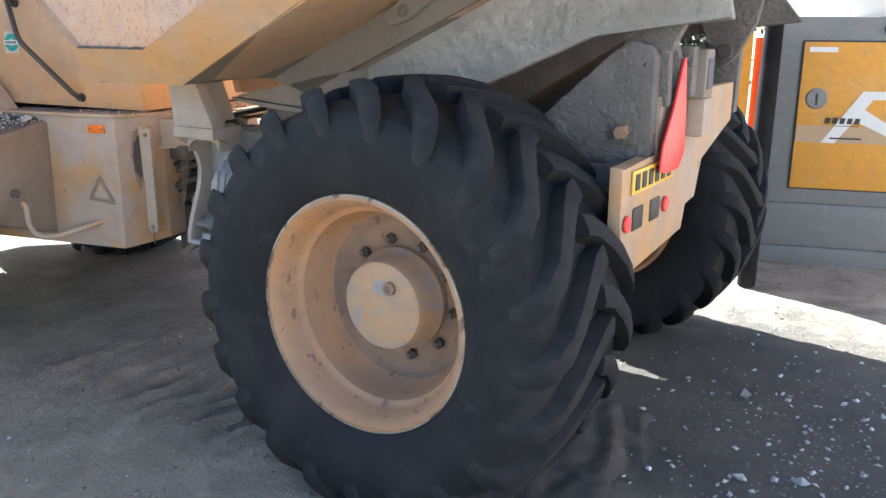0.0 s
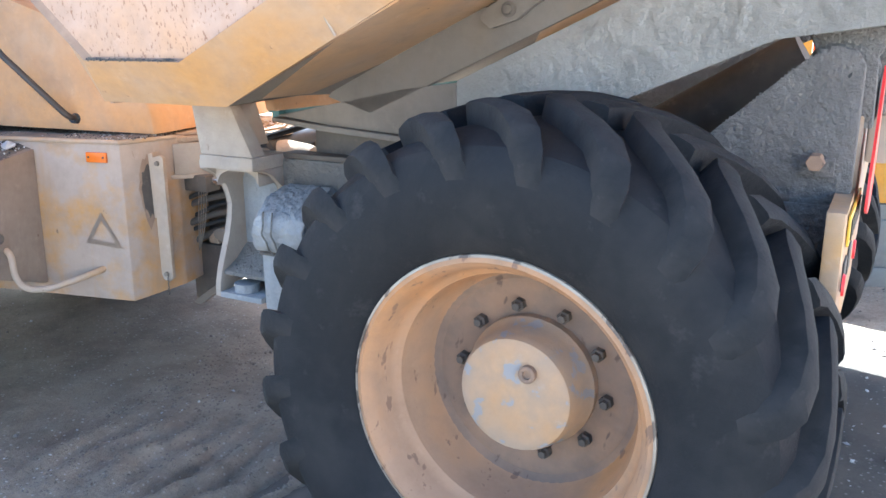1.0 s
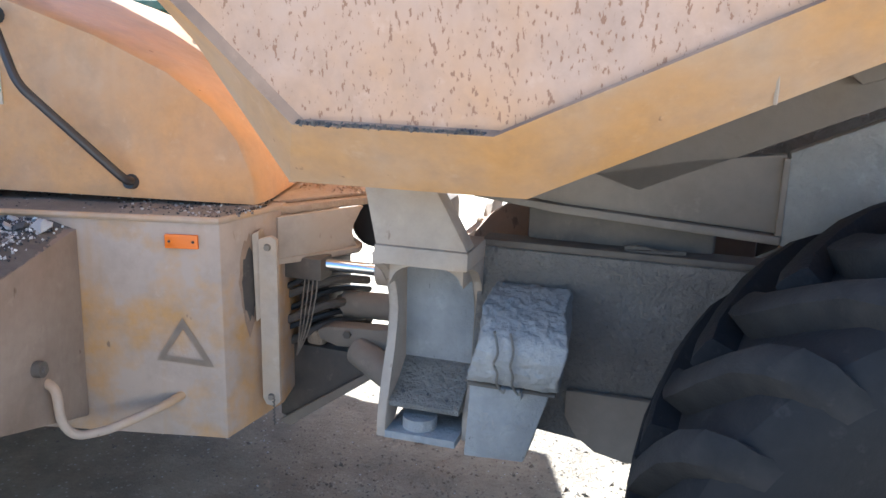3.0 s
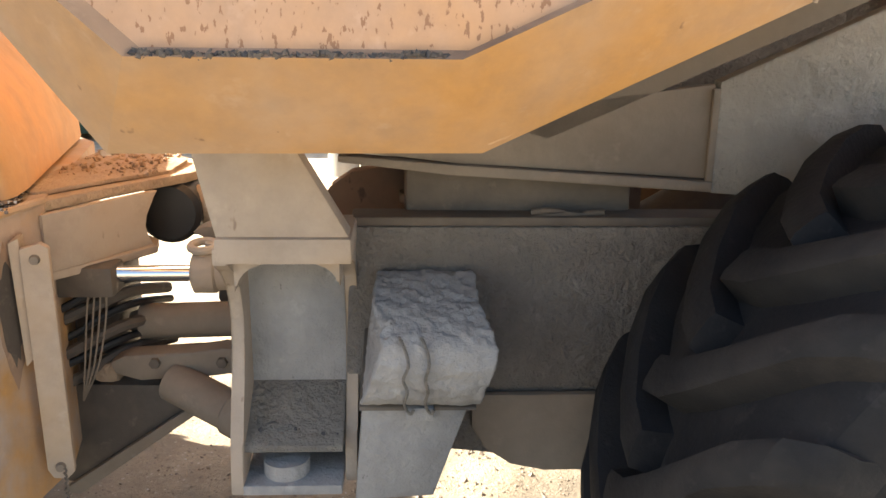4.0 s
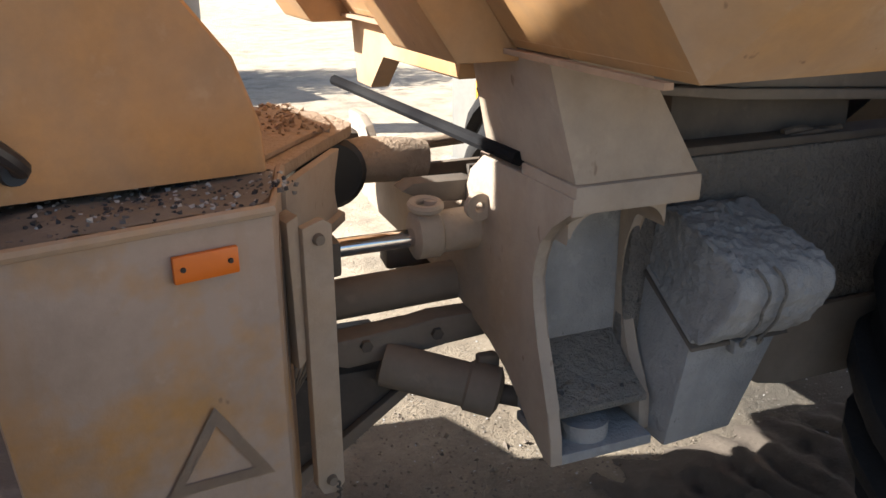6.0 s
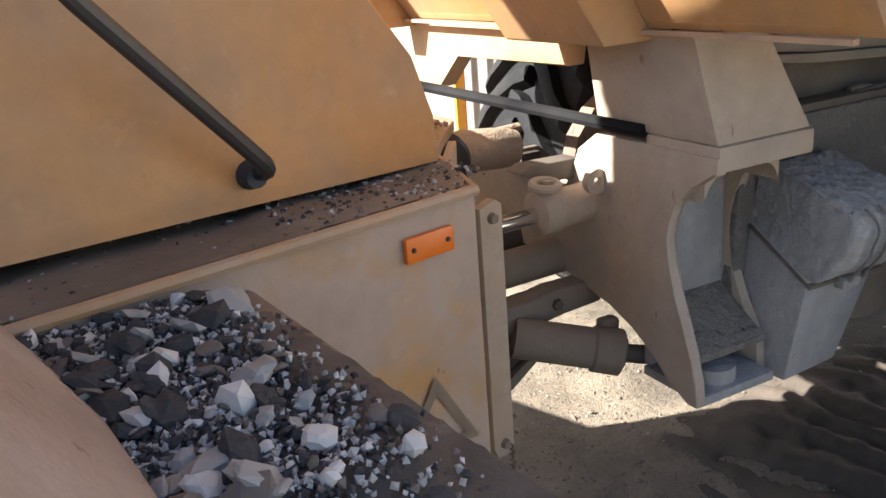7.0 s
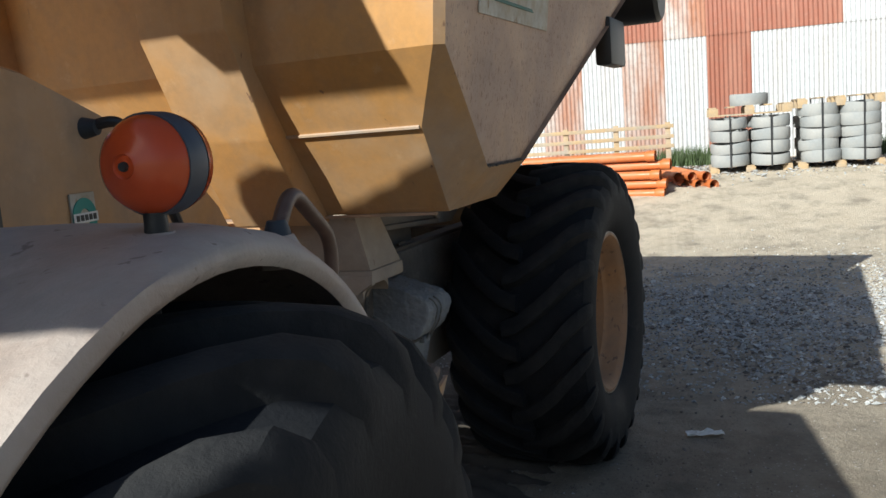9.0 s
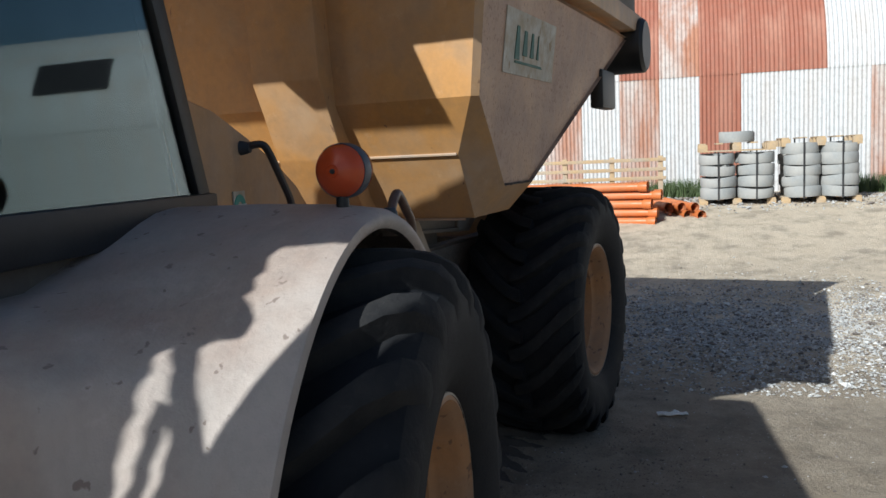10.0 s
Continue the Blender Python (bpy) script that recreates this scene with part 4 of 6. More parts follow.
rnd = random.Random(8)
for grow, d, mat in ((1.0, 0.0015, GRIME), (0.72, 0.003, DARK_STEEL)):
    loop = []
    for k in range(26):
        a = 2 * math.pi * k / 26
        w = grow * rnd.uniform(0.88, 1.12)
        loop.append((0.098 + 0.036 * w * math.cos(a), 0.905 + (0.115 if math.sin(a) > 0 else 0.15) * w * math.sin(a)))
    part("grease_stain", add_prism(bmesh.new(), on_tank_rear(loop, d - 0.001), on_tank_rear(loop, d)), mat, tank)
for k in range(7):
    part("chain_link", tube(bent([(0.105, 0.068, 0.575 - k * 0.011), (0.112, 0.066 - 0.004 * (k % 2), 0.570 - k * 0.011), (0.108, 0.066, 0.562 - k * 0.011)], 0.004, 3), 0.0022, 5), DARK_STEEL, tank)
step = front_part("step_box", add_prism(bmesh.new(), [(-0.385, -0.43, 0.665), (-0.385, 0.0, 0.52), (-0.80, 0.0, 0.52), (-0.80, -0.43, 0.665)], [(-0.375, -0.525, 0.985), (-0.375, 0.0, 1.05), (-0.80, 0.0, 1.05), (-0.80, -0.525, 0.985)], 0.012), BOX_BROWN, "brown rusty step box heaped with gravel")
# mirrored box added out of view, blocks sun from the ground under the joint
front_part("step_box", add_prism(bmesh.new(), [(-0.385, 1.61, 0.665), (-0.385, 1.18, 0.52), (-0.80, 1.18, 0.52), (-0.80, 1.61, 0.665)], [(-0.375, 1.705, 0.985), (-0.375, 1.18, 1.05), (-0.80, 1.18, 1.05), (-0.80, 1.705, 0.985)], 0.012), DARK_STEEL, "unseen far step box added to shade the ground")
part("step_face", add_prism(bmesh.new(), [(-0.385, -0.448, 0.70), (-0.56, -0.448, 0.70), (-0.56, -0.456, 0.70), (-0.385, -0.456, 0.70)], [(-0.385, -0.53, 0.965), (-0.56, -0.53, 0.965), (-0.56, -0.538, 0.965), (-0.385, -0.538, 0.965)]), DUSTY, step)
for i, tall in enumerate((0.10, 0.10, 0.10, 0.05)):
    x = -0.415 - i * 0.034
    part("embossed_bar", add_prism(bmesh.new(), [(x, -0.490, 0.80), (x - 0.020, -0.490, 0.80), (x - 0.020, -0.497, 0.80), (x, -0.497, 0.80)], [(x, -0.490 - 0.31 * tall, 0.80 + tall), (x - 0.020, -0.490 - 0.31 * tall, 0.80 + tall), (x - 0.020, -0.497 - 0.31 * tall, 0.80 + tall), (x, -0.497 - 0.31 * tall, 0.80 + tall)]), DUSTY, step)
part("step_latch", tube(bent([(-0.385, -0.19, 0.70), (-0.355, -0.20, 0.688), (-0.352, -0.20, 0.60), (-0.335, -0.17, 0.548), (-0.28, -0.11, 0.540), (-0.16, -0.045, 0.583), (-0.12, 0.01, 0.60)], 0.03), 0.012, 12), DUSTY, step, "bent tan tube handle")
part("latch_cap", add_tube(tube([(-0.383, -0.235, 0.755), (-0.360, -0.235, 0.755)], 0.020, 14), [(-0.362, -0.235, 0.755), (-0.352, -0.235, 0.755)], 0.009, 10), DARK_STEEL, step, "dark round cap on the step box")

# ---- hood, fender, cab ----
prof = [(0.07, 1.10), (0.065, 1.17), (0.03, 1.27), (-0.04, 1.36), (-0.16, 1.45), (-0.35, 1.54), (-0.57, 1.62), (-0.80, 1.695), (-1.00, 1.73), (-1.00, 1.12)]


def hood_mesh():
    """A cover with rounded long edges: the profile is narrowed towards its skin."""
    bm = bmesh.new()
    rows = []
    c = Vector((-0.45, 1.25))
    for y, k in ((0.135, 0.955), (0.145, 0.972), (0.175, 0.988), (0.24, 1.0), (0.94, 1.0), (1.005, 0.988), (1.035, 0.972), (1.045, 0.955)):
        row = []
        for x, z in prof:
            kx = k if x > -0.95 else 1.0
            kz = k if z > 1.13 else 1.0
            row.append(bm.verts.new((c.x + (x - c.x) * kx, y, c.y + (z - c.y) * kz)))
        rows.append(row)
    n = len(prof)
    for a, b in zip(rows, rows[1:]):
        for i in range(n):
            bm.faces.new((a[i], a[(i + 1) % n], b[(i + 1) % n], b[i]))
    bm.faces.new(rows[0])
    bm.faces.new(rows[-1][::-1])
    return bm


hood = front_part("hood", hood_mesh(), YELLOW, "yellow rounded engine cover with a handrail and sticker", smooth=50)
part("handrail", tube(bent([(-0.286, 0.14, 1.153), (-0.275, 0.085, 1.158), (-0.515, 0.025, 1.408), (-0.590, 0.062, 1.572), (-0.608, 0.075, 1.588), (-0.618, 0.135, 1.575)], 0.035), 0.012, 10), RAIL_DARK, hood, "dark bent handrail")
for p in ((-0.286, 0.148, 1.150), (-0.620, 0.14, 1.575)):
    part("rail_socket", revolve([(0.0, -0.035), (0.016, -0.035), (0.024, 0.0), (0, 0.0)], 14, centre=p), RUBBER_BLUE, hood)
sticker = part("sticker", box(-0.705, -0.625, 0.130, 0.134, 1.345, 1.445, 0), DECAL_WHITE, hood, "worn round teal sticker")
part("sticker_ring", revolve([(0.040, 0.0), (0.040, -0.002), (0.018, -0.002), (0.018, 0.0)], 28, centre=(-0.665, 0.130, 1.395)), TEAL, sticker)
part("sticker_band", box(-0.705, -0.625, 0.126, 0.1275, 1.385, 1.405), WHITE, sticker)
for i in range(5):
    part("sticker_bar", box(-0.698 + i * 0.014, -0.689 + i * 0.014, 0.1245, 0.126, 1.389, 1.401), BLACK, sticker)


def fender_mesh(span=156, far=False):
    """An arched guard: inner and outer skins, with a rolled lip; mirrored over the machine's middle for the far side."""
    bm = bmesh.new()
    cx, cz = -1.35, 0.62
    n = 40
    rows = []
    for i in range(n + 1):
        a = math.radians(31 + span * i / n)
        ca, sa = math.cos(a), math.sin(a)
        sec = [(0.755, -0.490, 0.0), (0.768, -0.502, 0.0), (0.786, -0.498, 0.0), (0.797, -0.470, 0.0), (0.803, -0.38, 0.1), (0.806, -0.20, 0.5), (0.806, 0.10, 1.0), (0.785, 0.10, 1.0), (0.780, -0.20, 0.5), (0.775, -0.40, 0.0), (0.765, -0.46, 0.0)]
        row = []
        rear = min(1.0, max(0.0, ca / 0.45))
        front = min(1.0, max(0.0, (0.15 - ca) / 0.4))
        for (r, y, flat), swell in zip(sec, (0, 0, 0, 0.3, 0.7, 1, 1, 1, 1, 0.5, 0.1)):
            r, flat = r + 0.042 * swell * rear, flat * front
            px, pz = r * ca, r * sa
            qx, qz = max(-0.80, min(0.80, 1.5 * r * ca)), min(0.79 + (r - 0.8), 1.35 * r * sa)
            fx = cx + px * (1 - flat) + qx * flat
            dip = 0.105 * min(1.0, max(0.0, (-1.36 - fx) / 0.38)) * min(1.0, max(0.0, (y + 0.50) / 0.25))
            row.append(bm.verts.new((fx, 1.18 - y if far else y, cz + pz * (1 - flat) + qz * flat - dip)))
        rows.append(row)
    m = len(rows[0])
    for a, b in zip(rows, rows[1:]):
        for k in range(m):
            bm.faces.new((a[k], a[(k + 1) % m], b[(k + 1) % m], b[k]))
    bm.faces.new(rows[0])
    bm.faces.new(rows[-1][::-1])
    return bm


fender = front_part("fender", fender_mesh(), FENDER, "dusty pale wide front fender over the wheel", smooth=60)
# unseen far fender, front end lengthened to shade the ground
front_part("fender", fender_mesh(174, True), FENDER, smooth=60)
part("fender_hole", revolve([(0, -0.002), (0.007, -0.002), (0.007, 0.003)], 12, centre=(-1.36, -0.492, 1.385)), BLACK, fender)
FOOT_A, FOOT_B = Vector((-0.812, -0.434, 1.255)), Vector((-1.036, -0.436, 1.385))
part("grab_rail", tube(bent([FOOT_A, FOOT_A + Vector((-0.004, -0.006, 0.092)), FOOT_B + Vector((0.050, -0.006, 0.060)), FOOT_B], 0.042), 0.0125, 14), RAIL_BROWN, fender, "worn brown bent grab rail")
for f in (FOOT_A, FOOT_B):
    part("rail_socket", tube([f - Vector((0, 0, 0.006)), f + Vector((0, 0, 0.006)), f + Vector((0, 0, 0.017))], [0.0205, 0.018, 0.0140], 16), RUBBER_BLUE, fender)
    part("socket_boss", tube([f - Vector((0, 0, 0.050)), f - Vector((0, 0, 0.018)), f - Vector((0, 0, 0.005))], [0.048, 0.030, 0.0235], 20), FENDER, fender)
lampc = Vector((-1.31, -0.404, 1.50))
lamp = front_part("beacon_lamp", tube([lampc - Vector((0, 0, 0.085)), lampc - Vector((0, 0, 0.045))], [0.015, 0.013], 12), BLACK, "orange round signal lamp on the fender")
part("lamp_base", tube([lampc - Vector((0, 0, 0.112)), lampc - Vector((0, 0, 0.10)), lampc - Vector((0, 0, 0.078))], [0.052, 0.046, 0.019], 24), FENDER, lamp)
facing = pose(*lampc, 0, 0, -98)
part("lamp_body", revolve([(0.0, -0.003), (0.059, -0.003), (0.060, 0.006), (0.060, 0.026), (0.058, 0.032), (0, 0.034)], 40), LAMP_GREY, lamp, frame_m=facing)
part("front_lens", revolve([(0.0, -0.041), (0.012, -0.0405), (0.014, -0.043), (0.018, -0.040), (0.034, -0.036), (0.047, -0.026), (0.055, -0.012), (0.057, -0.003)], 40), RED_LENS, lamp, "orange front lens", frame_m=facing)
part("rear_lens", revolve([(0.059, 0.032), (0.056, 0.044), (0.046, 0.053), (0.020, 0.058), (0, 0.058)], 40), RED_LENS, lamp, "red rear lens", frame_m=facing)
part("lens_screw", revolve([(0, -0.046), (0.005, -0.046), (0.006, -0.040)], 8), BLACK, lamp, frame_m=facing)

cab = front_part("cab", slab([(-1.02, 1.10), (-1.04, 1.37), (-2.92, 1.37), (-2.96, 0.95), (-2.05, 0.95), (-1.9, 1.10)], "y", 0.06, 1.12, 0.01), DARK_STEEL, "glazed cab with dark window frames")
# unseen roof, its ridged top shaped to cast the body front's shadow
part("roof", slab([(0.06, 2.33), (0.06, 2.385), (0.12, 2.42), (0.30, 2.437), (0.50, 2.437), (0.62, 2.405), (0.70, 2.402), (0.78, 2.425), (0.88, 2.452), (1.02, 2.452), (1.08, 2.42), (1.10, 2.33)], "x", -2.86, -1.12, 0.02), YELLOW, cab)
# black panel added behind the glass so the interior stays dark
part("far_blackout", box(-2.80, -1.10, 1.04, 1.06, 1.38, 2.33), BLACK, cab)
# three unseen black cutouts in the windscreen, shaped to cast the fender's shadow
part("shadow_panel", slab([(0.170, 1.38), (0.181, 1.67), (0.200, 1.745), (0.211, 1.82), (0.240, 1.90), (0.272, 1.95), (0.268, 1.972), (0.238, 1.978), (0.236, 2.0), (0.206, 2.015), (0.222, 2.06), (0.262, 2.10), (0.300, 2.13), (0.298, 2.16), (0.335, 2.20), (0.328, 2.22), (0.372, 2.28), (0.380, 2.33), (1.04, 2.33), (1.04, 1.38)], "x", -2.83, -2.81), BLACK, cab)
part("shadow_strip", slab([(0.090, 1.38), (0.096, 1.70), (0.102, 1.74), (0.135, 1.80), (0.155, 1.84), (0.190, 1.90), (0.236, 1.976), (0.262, 1.970), (0.252, 1.945), (0.215, 1.90), (0.178, 1.83), (0.148, 1.757), (0.133, 1.69), (0.125, 1.38)], "x", -2.83, -2.81), BLACK, cab)
part("shadow_arm", slab([(0.141, 1.38), (0.153, 1.69), (0.166, 1.757), (0.178, 1.832), (0.192, 1.832), (0.175, 1.757), (0.162, 1.69), (0.150, 1.38)], "x", -2.83, -2.81), BLACK, cab)
# second added black panel, closes the cab's rear for the same darkness
part("rear_blackout", add_prism(bmesh.new(), [(-1.10, 0.10, 1.38), (-1.10, 1.04, 1.38), (-1.08, 1.04, 1.38), (-1.08, 0.10, 1.38)], [(-1.36, 0.10, 2.33), (-1.36, 1.04, 2.33), (-1.34, 1.04, 2.33), (-1.34, 0.10, 2.33)]), BLACK, cab)
part("headlining", box(-2.82, -1.14, 0.09, 1.10, 2.315, 2.328), BLACK, cab)
for xa, xb in ((-1.06, -1.37), (-2.83, -2.83)):
    for y in (0.03, 1.07):
        part("window_post", add_prism(bmesh.new(), [(xa - 0.025, y, 1.38), (xa + 0.035, y, 1.38), (xa + 0.035, y + 0.06, 1.38), (xa - 0.025, y + 0.06, 1.38)], [(xb - 0.025, y + 0.02, 2.38), (xb + 0.035, y + 0.02, 2.38), (xb + 0.035, y + 0.08, 2.38), (xb - 0.025, y + 0.08, 2.38)], 0.008), BLACK, cab)
# unseen post, made this wide to shade the fender's edge
part("front_post", box(-3.06, -2.80, 0.02, 0.08, 1.37, 2.36, 0.01), BLACK, cab)
part("window_sill", box(-2.80, -1.03, 0.02, 0.08, 1.36, 1.455, 0.01), BLACK, cab)
pane = part("window_pane", add_prism(bmesh.new(), [(-1.08, 0.046, 1.45), (-2.80, 0.046, 1.45), (-2.80, 0.052, 1.45), (-1.08, 0.052, 1.45)], [(-1.38, 0.066, 2.34), (-2.80, 0.066, 2.34), (-2.80, 0.072, 2.34), (-1.38, 0.072, 2.34)]), GLASS, cab, "reflecting door window", smooth=0)
pane.visible_shadow = False
part("seat", box(-1.85, -1.40, 0.38, 0.82, 1.38, 1.55, 0.05), BLACK, cab)
part("seat_back", box(-1.45, -1.33, 0.38, 0.82, 1.55, 2.05, 0.05), BLACK, cab)
part("dashboard", box(-2.80, -2.50, 0.30, 1.0, 1.38, 1.60, 0.05), BLACK, cab)
# unseen underbody block, sized to keep sun off the ground beneath
part("shade_frame", slab([(-3.40, 0.95), (-3.40, 0.55), (-3.15, 0.36), (-1.55, 0.34), (-1.10, 0.46), (-1.10, 0.95)], "y", 0.18, 1.00, 0.02), DARK_STEEL, cab)
part("front_nose", box(-3.75, -2.90, 0.14, 1.04, 0.9, 1.42, 0.08), YELLOW, cab)

# ---- articulation between the halves ----
ear = rear_part("joint_ear", slab([(-1.80, 0.72), (-1.72, 0.735), (-1.60, 0.92), (-1.50, 1.055), (-1.486, 1.09), (-1.50, 1.20), (-1.60, 1.33), (-1.80, 1.35)], "z", 1.058, 1.080, 0.004), RUST_SOIL, "rusty upper joint plate")
part("ear_soil", rough_up(slab([(-1.79, 0.78), (-1.73, 0.79), (-1.63, 0.93), (-1.54, 1.05), (-1.53, 1.18), (-1.62, 1.30), (-1.79, 1.33)], "z", 1.080, 1.089, 0.003), 0.004, 20), RUST_SOIL, ear, "rust-brown soil on the plate")
rear_part("joint_ear", slab([(-1.80, 0.70), (-1.71, 0.715), (-1.60, 0.86), (-1.548, 0.935), (-1.56, 0.99), (-1.64, 1.08), (-1.80, 1.10)], "z", 0.922, 0.940, 0.004), TAN_DUST, "dusty tan lower joint plate")


def on_web(q, z, d=0.0):
    """A place on the upright web between the joint plates: q metres along it."""
    return (-1.715 + q * 0.541 + 0.841 * d, 0.735 + q * 0.841 - 0.541 * d, z)


web = [(0.0, 1.058), (0.285, 1.058), (0.262, 1.035), (0.246, 1.010), (0.240, 0.985), (0.246, 0.962), (0.258, 0.945), (0.262, 0.940), (0.0, 0.940)]
rear_part("joint_web", add_prism(bmesh.new(), [on_web(q, z, 0.0) for q, z in web], [on_web(q, z, 0.018) for q, z in web], 0.003), TAN_DUST, "tan web between the joint plates")
barrel = rear_part("joint_barrel", revolve([(0, 0.0), (0.062, 0.0), (0.074, 0.012), (0.074, 0.36), (0, 0.36)], 24, centre=(-1.545, 1.03, 0.99)), HOSE, "black joint barrel")
rear_part("joint_sleeve", tube([(-1.52, 1.10, 0.995), (-1.46, 1.10, 0.998), (-1.36, 1.10, 0.990), (-1.325, 1.10, 0.985)], [0.044, 0.050, 0.047, 0.042], 18), RUST_SOIL, "rust-brown sleeve beside the joint")
rear_part("pivot_plate", slab([(-1.455, 0.985), (-1.43, 0.998), (-1.31, 0.996), (-1.285, 0.985), (-1.285, 0.950), (-1.40, 0.958)], "y", 0.875, 0.93, 0.006), DARK_STEEL, "dark plate behind the steering cylinder")
rear_part("far_tie_bar", tube([(-1.34, 1.50, 0.922), (-1.05, 1.50, 0.935)], 0.016, 12), RUST_SOIL, "rust-brown bar")
rear_part("rod_mount", box(-1.72, -1.598, 0.78, 0.86, 0.868, 0.935, 0.012), DARK_STEEL, "greasy rod mount")
rear_part("steering_rod", tube([(-1.60, 0.822, 0.910), (-1.43, 0.84, 0.905)], 0.0175, 16), CHROME, "bright chromed steering rod")
rear_part("steering_cylinder", tube([(-1.448, 0.84, 0.908), (-1.443, 0.84, 0.908), (-1.40, 0.84, 0.908), (-1.395, 0.84, 0.909), (-1.30, 0.84, 0.912)], [0.036, 0.046, 0.046, 0.041, 0.041], 20), TAN_DUST, "tan dusty steering cylinder")
ring = [(-1.422 + 0.026 * math.cos(a), 0.835 + 0.026 * math.sin(a), 0.966 + 0.004 * math.sin(a)) for a in [2 * math.pi * k / 20 for k in range(21)]]
rear_part("cylinder_port", add_tube(tube([(-1.405, 0.845, 0.945), (-1.405, 0.845, 0.972)], 0.016, 12), ring, 0.009, 8), TAN_DUST, "tan ring-shaped port on the cylinder")
rear_part("cylinder_eye", revolve([(0.010, 0), (0.026, 0), (0.026, 0.016), (0.010, 0.016), (0.010, 0)], 18, centre=(-1.338, 0.775, 0.968)), TAN_DUST)
rear_part("drawbar_tube", tube([(-1.625, 0.95, 0.755), (-1.605, 0.95, 0.755), (-1.60, 0.95, 0.755), (-1.22, 0.95, 0.765)], [0.022, 0.030, 0.041, 0.041], 18), DUSTY_DARK, "dark dusty tie tube")
arm = rear_part("lower_arm", slab([(-1.635, 0.672), (-1.645, 0.700), (-1.61, 0.716), (-1.46, 0.722), (-1.40, 0.732), (-1.28, 0.730), (-1.28, 0.676), (-1.42, 0.668), (-1.58, 0.655)], "y", 0.84, 0.90, 0.010), DUSTY_DARK, "rusty lower joint arm")
for x in (-1.545, -1.40):
    part("arm_bolt", revolve([(0, -0.010), (0.012, -0.010), (0.013, 0.002)], 6, centre=(x, 0.84, 0.700)), DARK_STEEL, arm)
part("arm_cap", rough_up(box(-1.69, -1.635, 0.86, 0.93, 0.640, 0.690, 0.014), 0.006, 40), RUST_SOIL, arm)
rear_part("hitch_plate", add_prism(bmesh.new(), [(-1.78, 0.86, 0.40), (-1.74, 0.86, 0.39), (-1.47, 0.86, 0.585), (-1.46, 0.86, 0.635), (-1.78, 0.86, 0.64)], [(-1.78, 1.10, 0.43), (-1.74, 1.10, 0.42), (-1.47, 1.10, 0.600), (-1.46, 1.10, 0.635), (-1.78, 1.10, 0.64)], 0.006), DARK_STEEL, "dark greasy lower hitch")
rear_part("hitch_edge", add_prism(bmesh.new(), [(-1.78, 0.84, 0.385), (-1.74, 0.84, 0.375), (-1.455, 0.84, 0.580), (-1.465, 0.84, 0.600)], [(-1.78, 0.860, 0.385), (-1.74, 0.860, 0.375), (-1.455, 0.860, 0.580), (-1.465, 0.860, 0.600)], 0.004), DUSTY_DARK)
cyl = rear_part("lower_cylinder", tube([(-1.515, 0.845, 0.655), (-1.51, 0.843, 0.653), (-1.37, 0.765, 0.618), (-1.365, 0.762, 0.617), (-1.318, 0.735, 0.604), (-1.312, 0.732, 0.602)], [0.030, 0.044, 0.044, 0.050, 0.050, 0.034], 20), DUSTY_DARK, "dusty lower steering cylinder")
part("cylinder_lug", rough_up(box(-1.345, -1.300, 0.755, 0.785, 0.630, 0.675, 0.010), 0.003, 50), DUSTY_DARK, cyl)
rear_part("lower_rod", tube([(-1.315, 0.733, 0.603), (-1.22, 0.685, 0.585)], 0.02, 12), DARK_STEEL)
rear_part("centre_joint", box(-1.62, -1.40, 1.30, 1.50, 0.86, 1.02, 0.03), DARK_STEEL, "dark centre joint casting")
rear_part("brake_valve", rough_up(box(-1.44, -1.36, 1.02, 1.08, 0.775, 0.83, 0.012), 0.006, 30), DARK_STEEL, "small dark valve on the tie tube")
for i in range(6):
    z0 = 0.865 - 0.034 * i
    y0 = 0.79 + 0.018 * (i % 3)
    pts = [(-1.80, y0, z0 - 0.05), (-1.73, y0 + 0.01, z0 - 0.035 + 0.01 * math.sin(i * 2.1)), (-1.66, y0 + 0.05, z0 + 0.0), (-1.60, y0 + 0.10, z0 + 0.015), (-1.56, y0 + 0.22, z0 - 0.02)]
    rear_part("hydraulic_hose", tube(bent(pts, 0.05, 4), 0.009 + 0.004 * (i % 2), 8), (HOSE, DARK_STEEL)[i % 2], "dusty black hydraulic hose")
for i in range(4):
    rear_part("thin_cable", tube(bent([(-1.655 + 0.012 * i, 0.80, 0.885), (-1.668 + 0.014 * i, 0.805, 0.82), (-1.685 + 0.010 * i, 0.81, 0.70), (-1.70, 0.82, 0.62)], 0.05, 4), 0.0022, 6), DUSTY_DARK, "thin dusty cable")
rear_part("hose_mass", rough_up(box(-1.80, -1.64, 0.93, 1.10, 0.62, 0.90, 0.03), 0.012, 18), DARK_STEEL, "dark tangle of greasy fittings")
rear_part("cross_strut", tube([(-1.425, 1.44, 1.118), (-1.32, 0.66, 1.082)], 0.013, 8), SHEETING, "thin dark strut")

# ---- loose stones on the step box and tank ----
def stone_mesh(seed, r):
    rnd = random.Random(seed)
    bm = bmesh.new()
    bmesh.ops.create_icosphere(bm, subdivisions=1 if seed % 3 else 2, radius=r)
    sx, sy, sz = rnd.uniform(0.7, 1.5), rnd.uniform(0.6, 1.2), rnd.uniform(0.32, 0.68)
    for v in bm.verts:
        v.co = Vector((v.co.x * sx, v.co.y * sy, v.co.z * sz)) * (1 + 0.34 * noise.noise(v.co * 1.3 + Vector((seed * 3.1, 0, 0))) + rnd.uniform(-0.15, 0.15))
    return bm


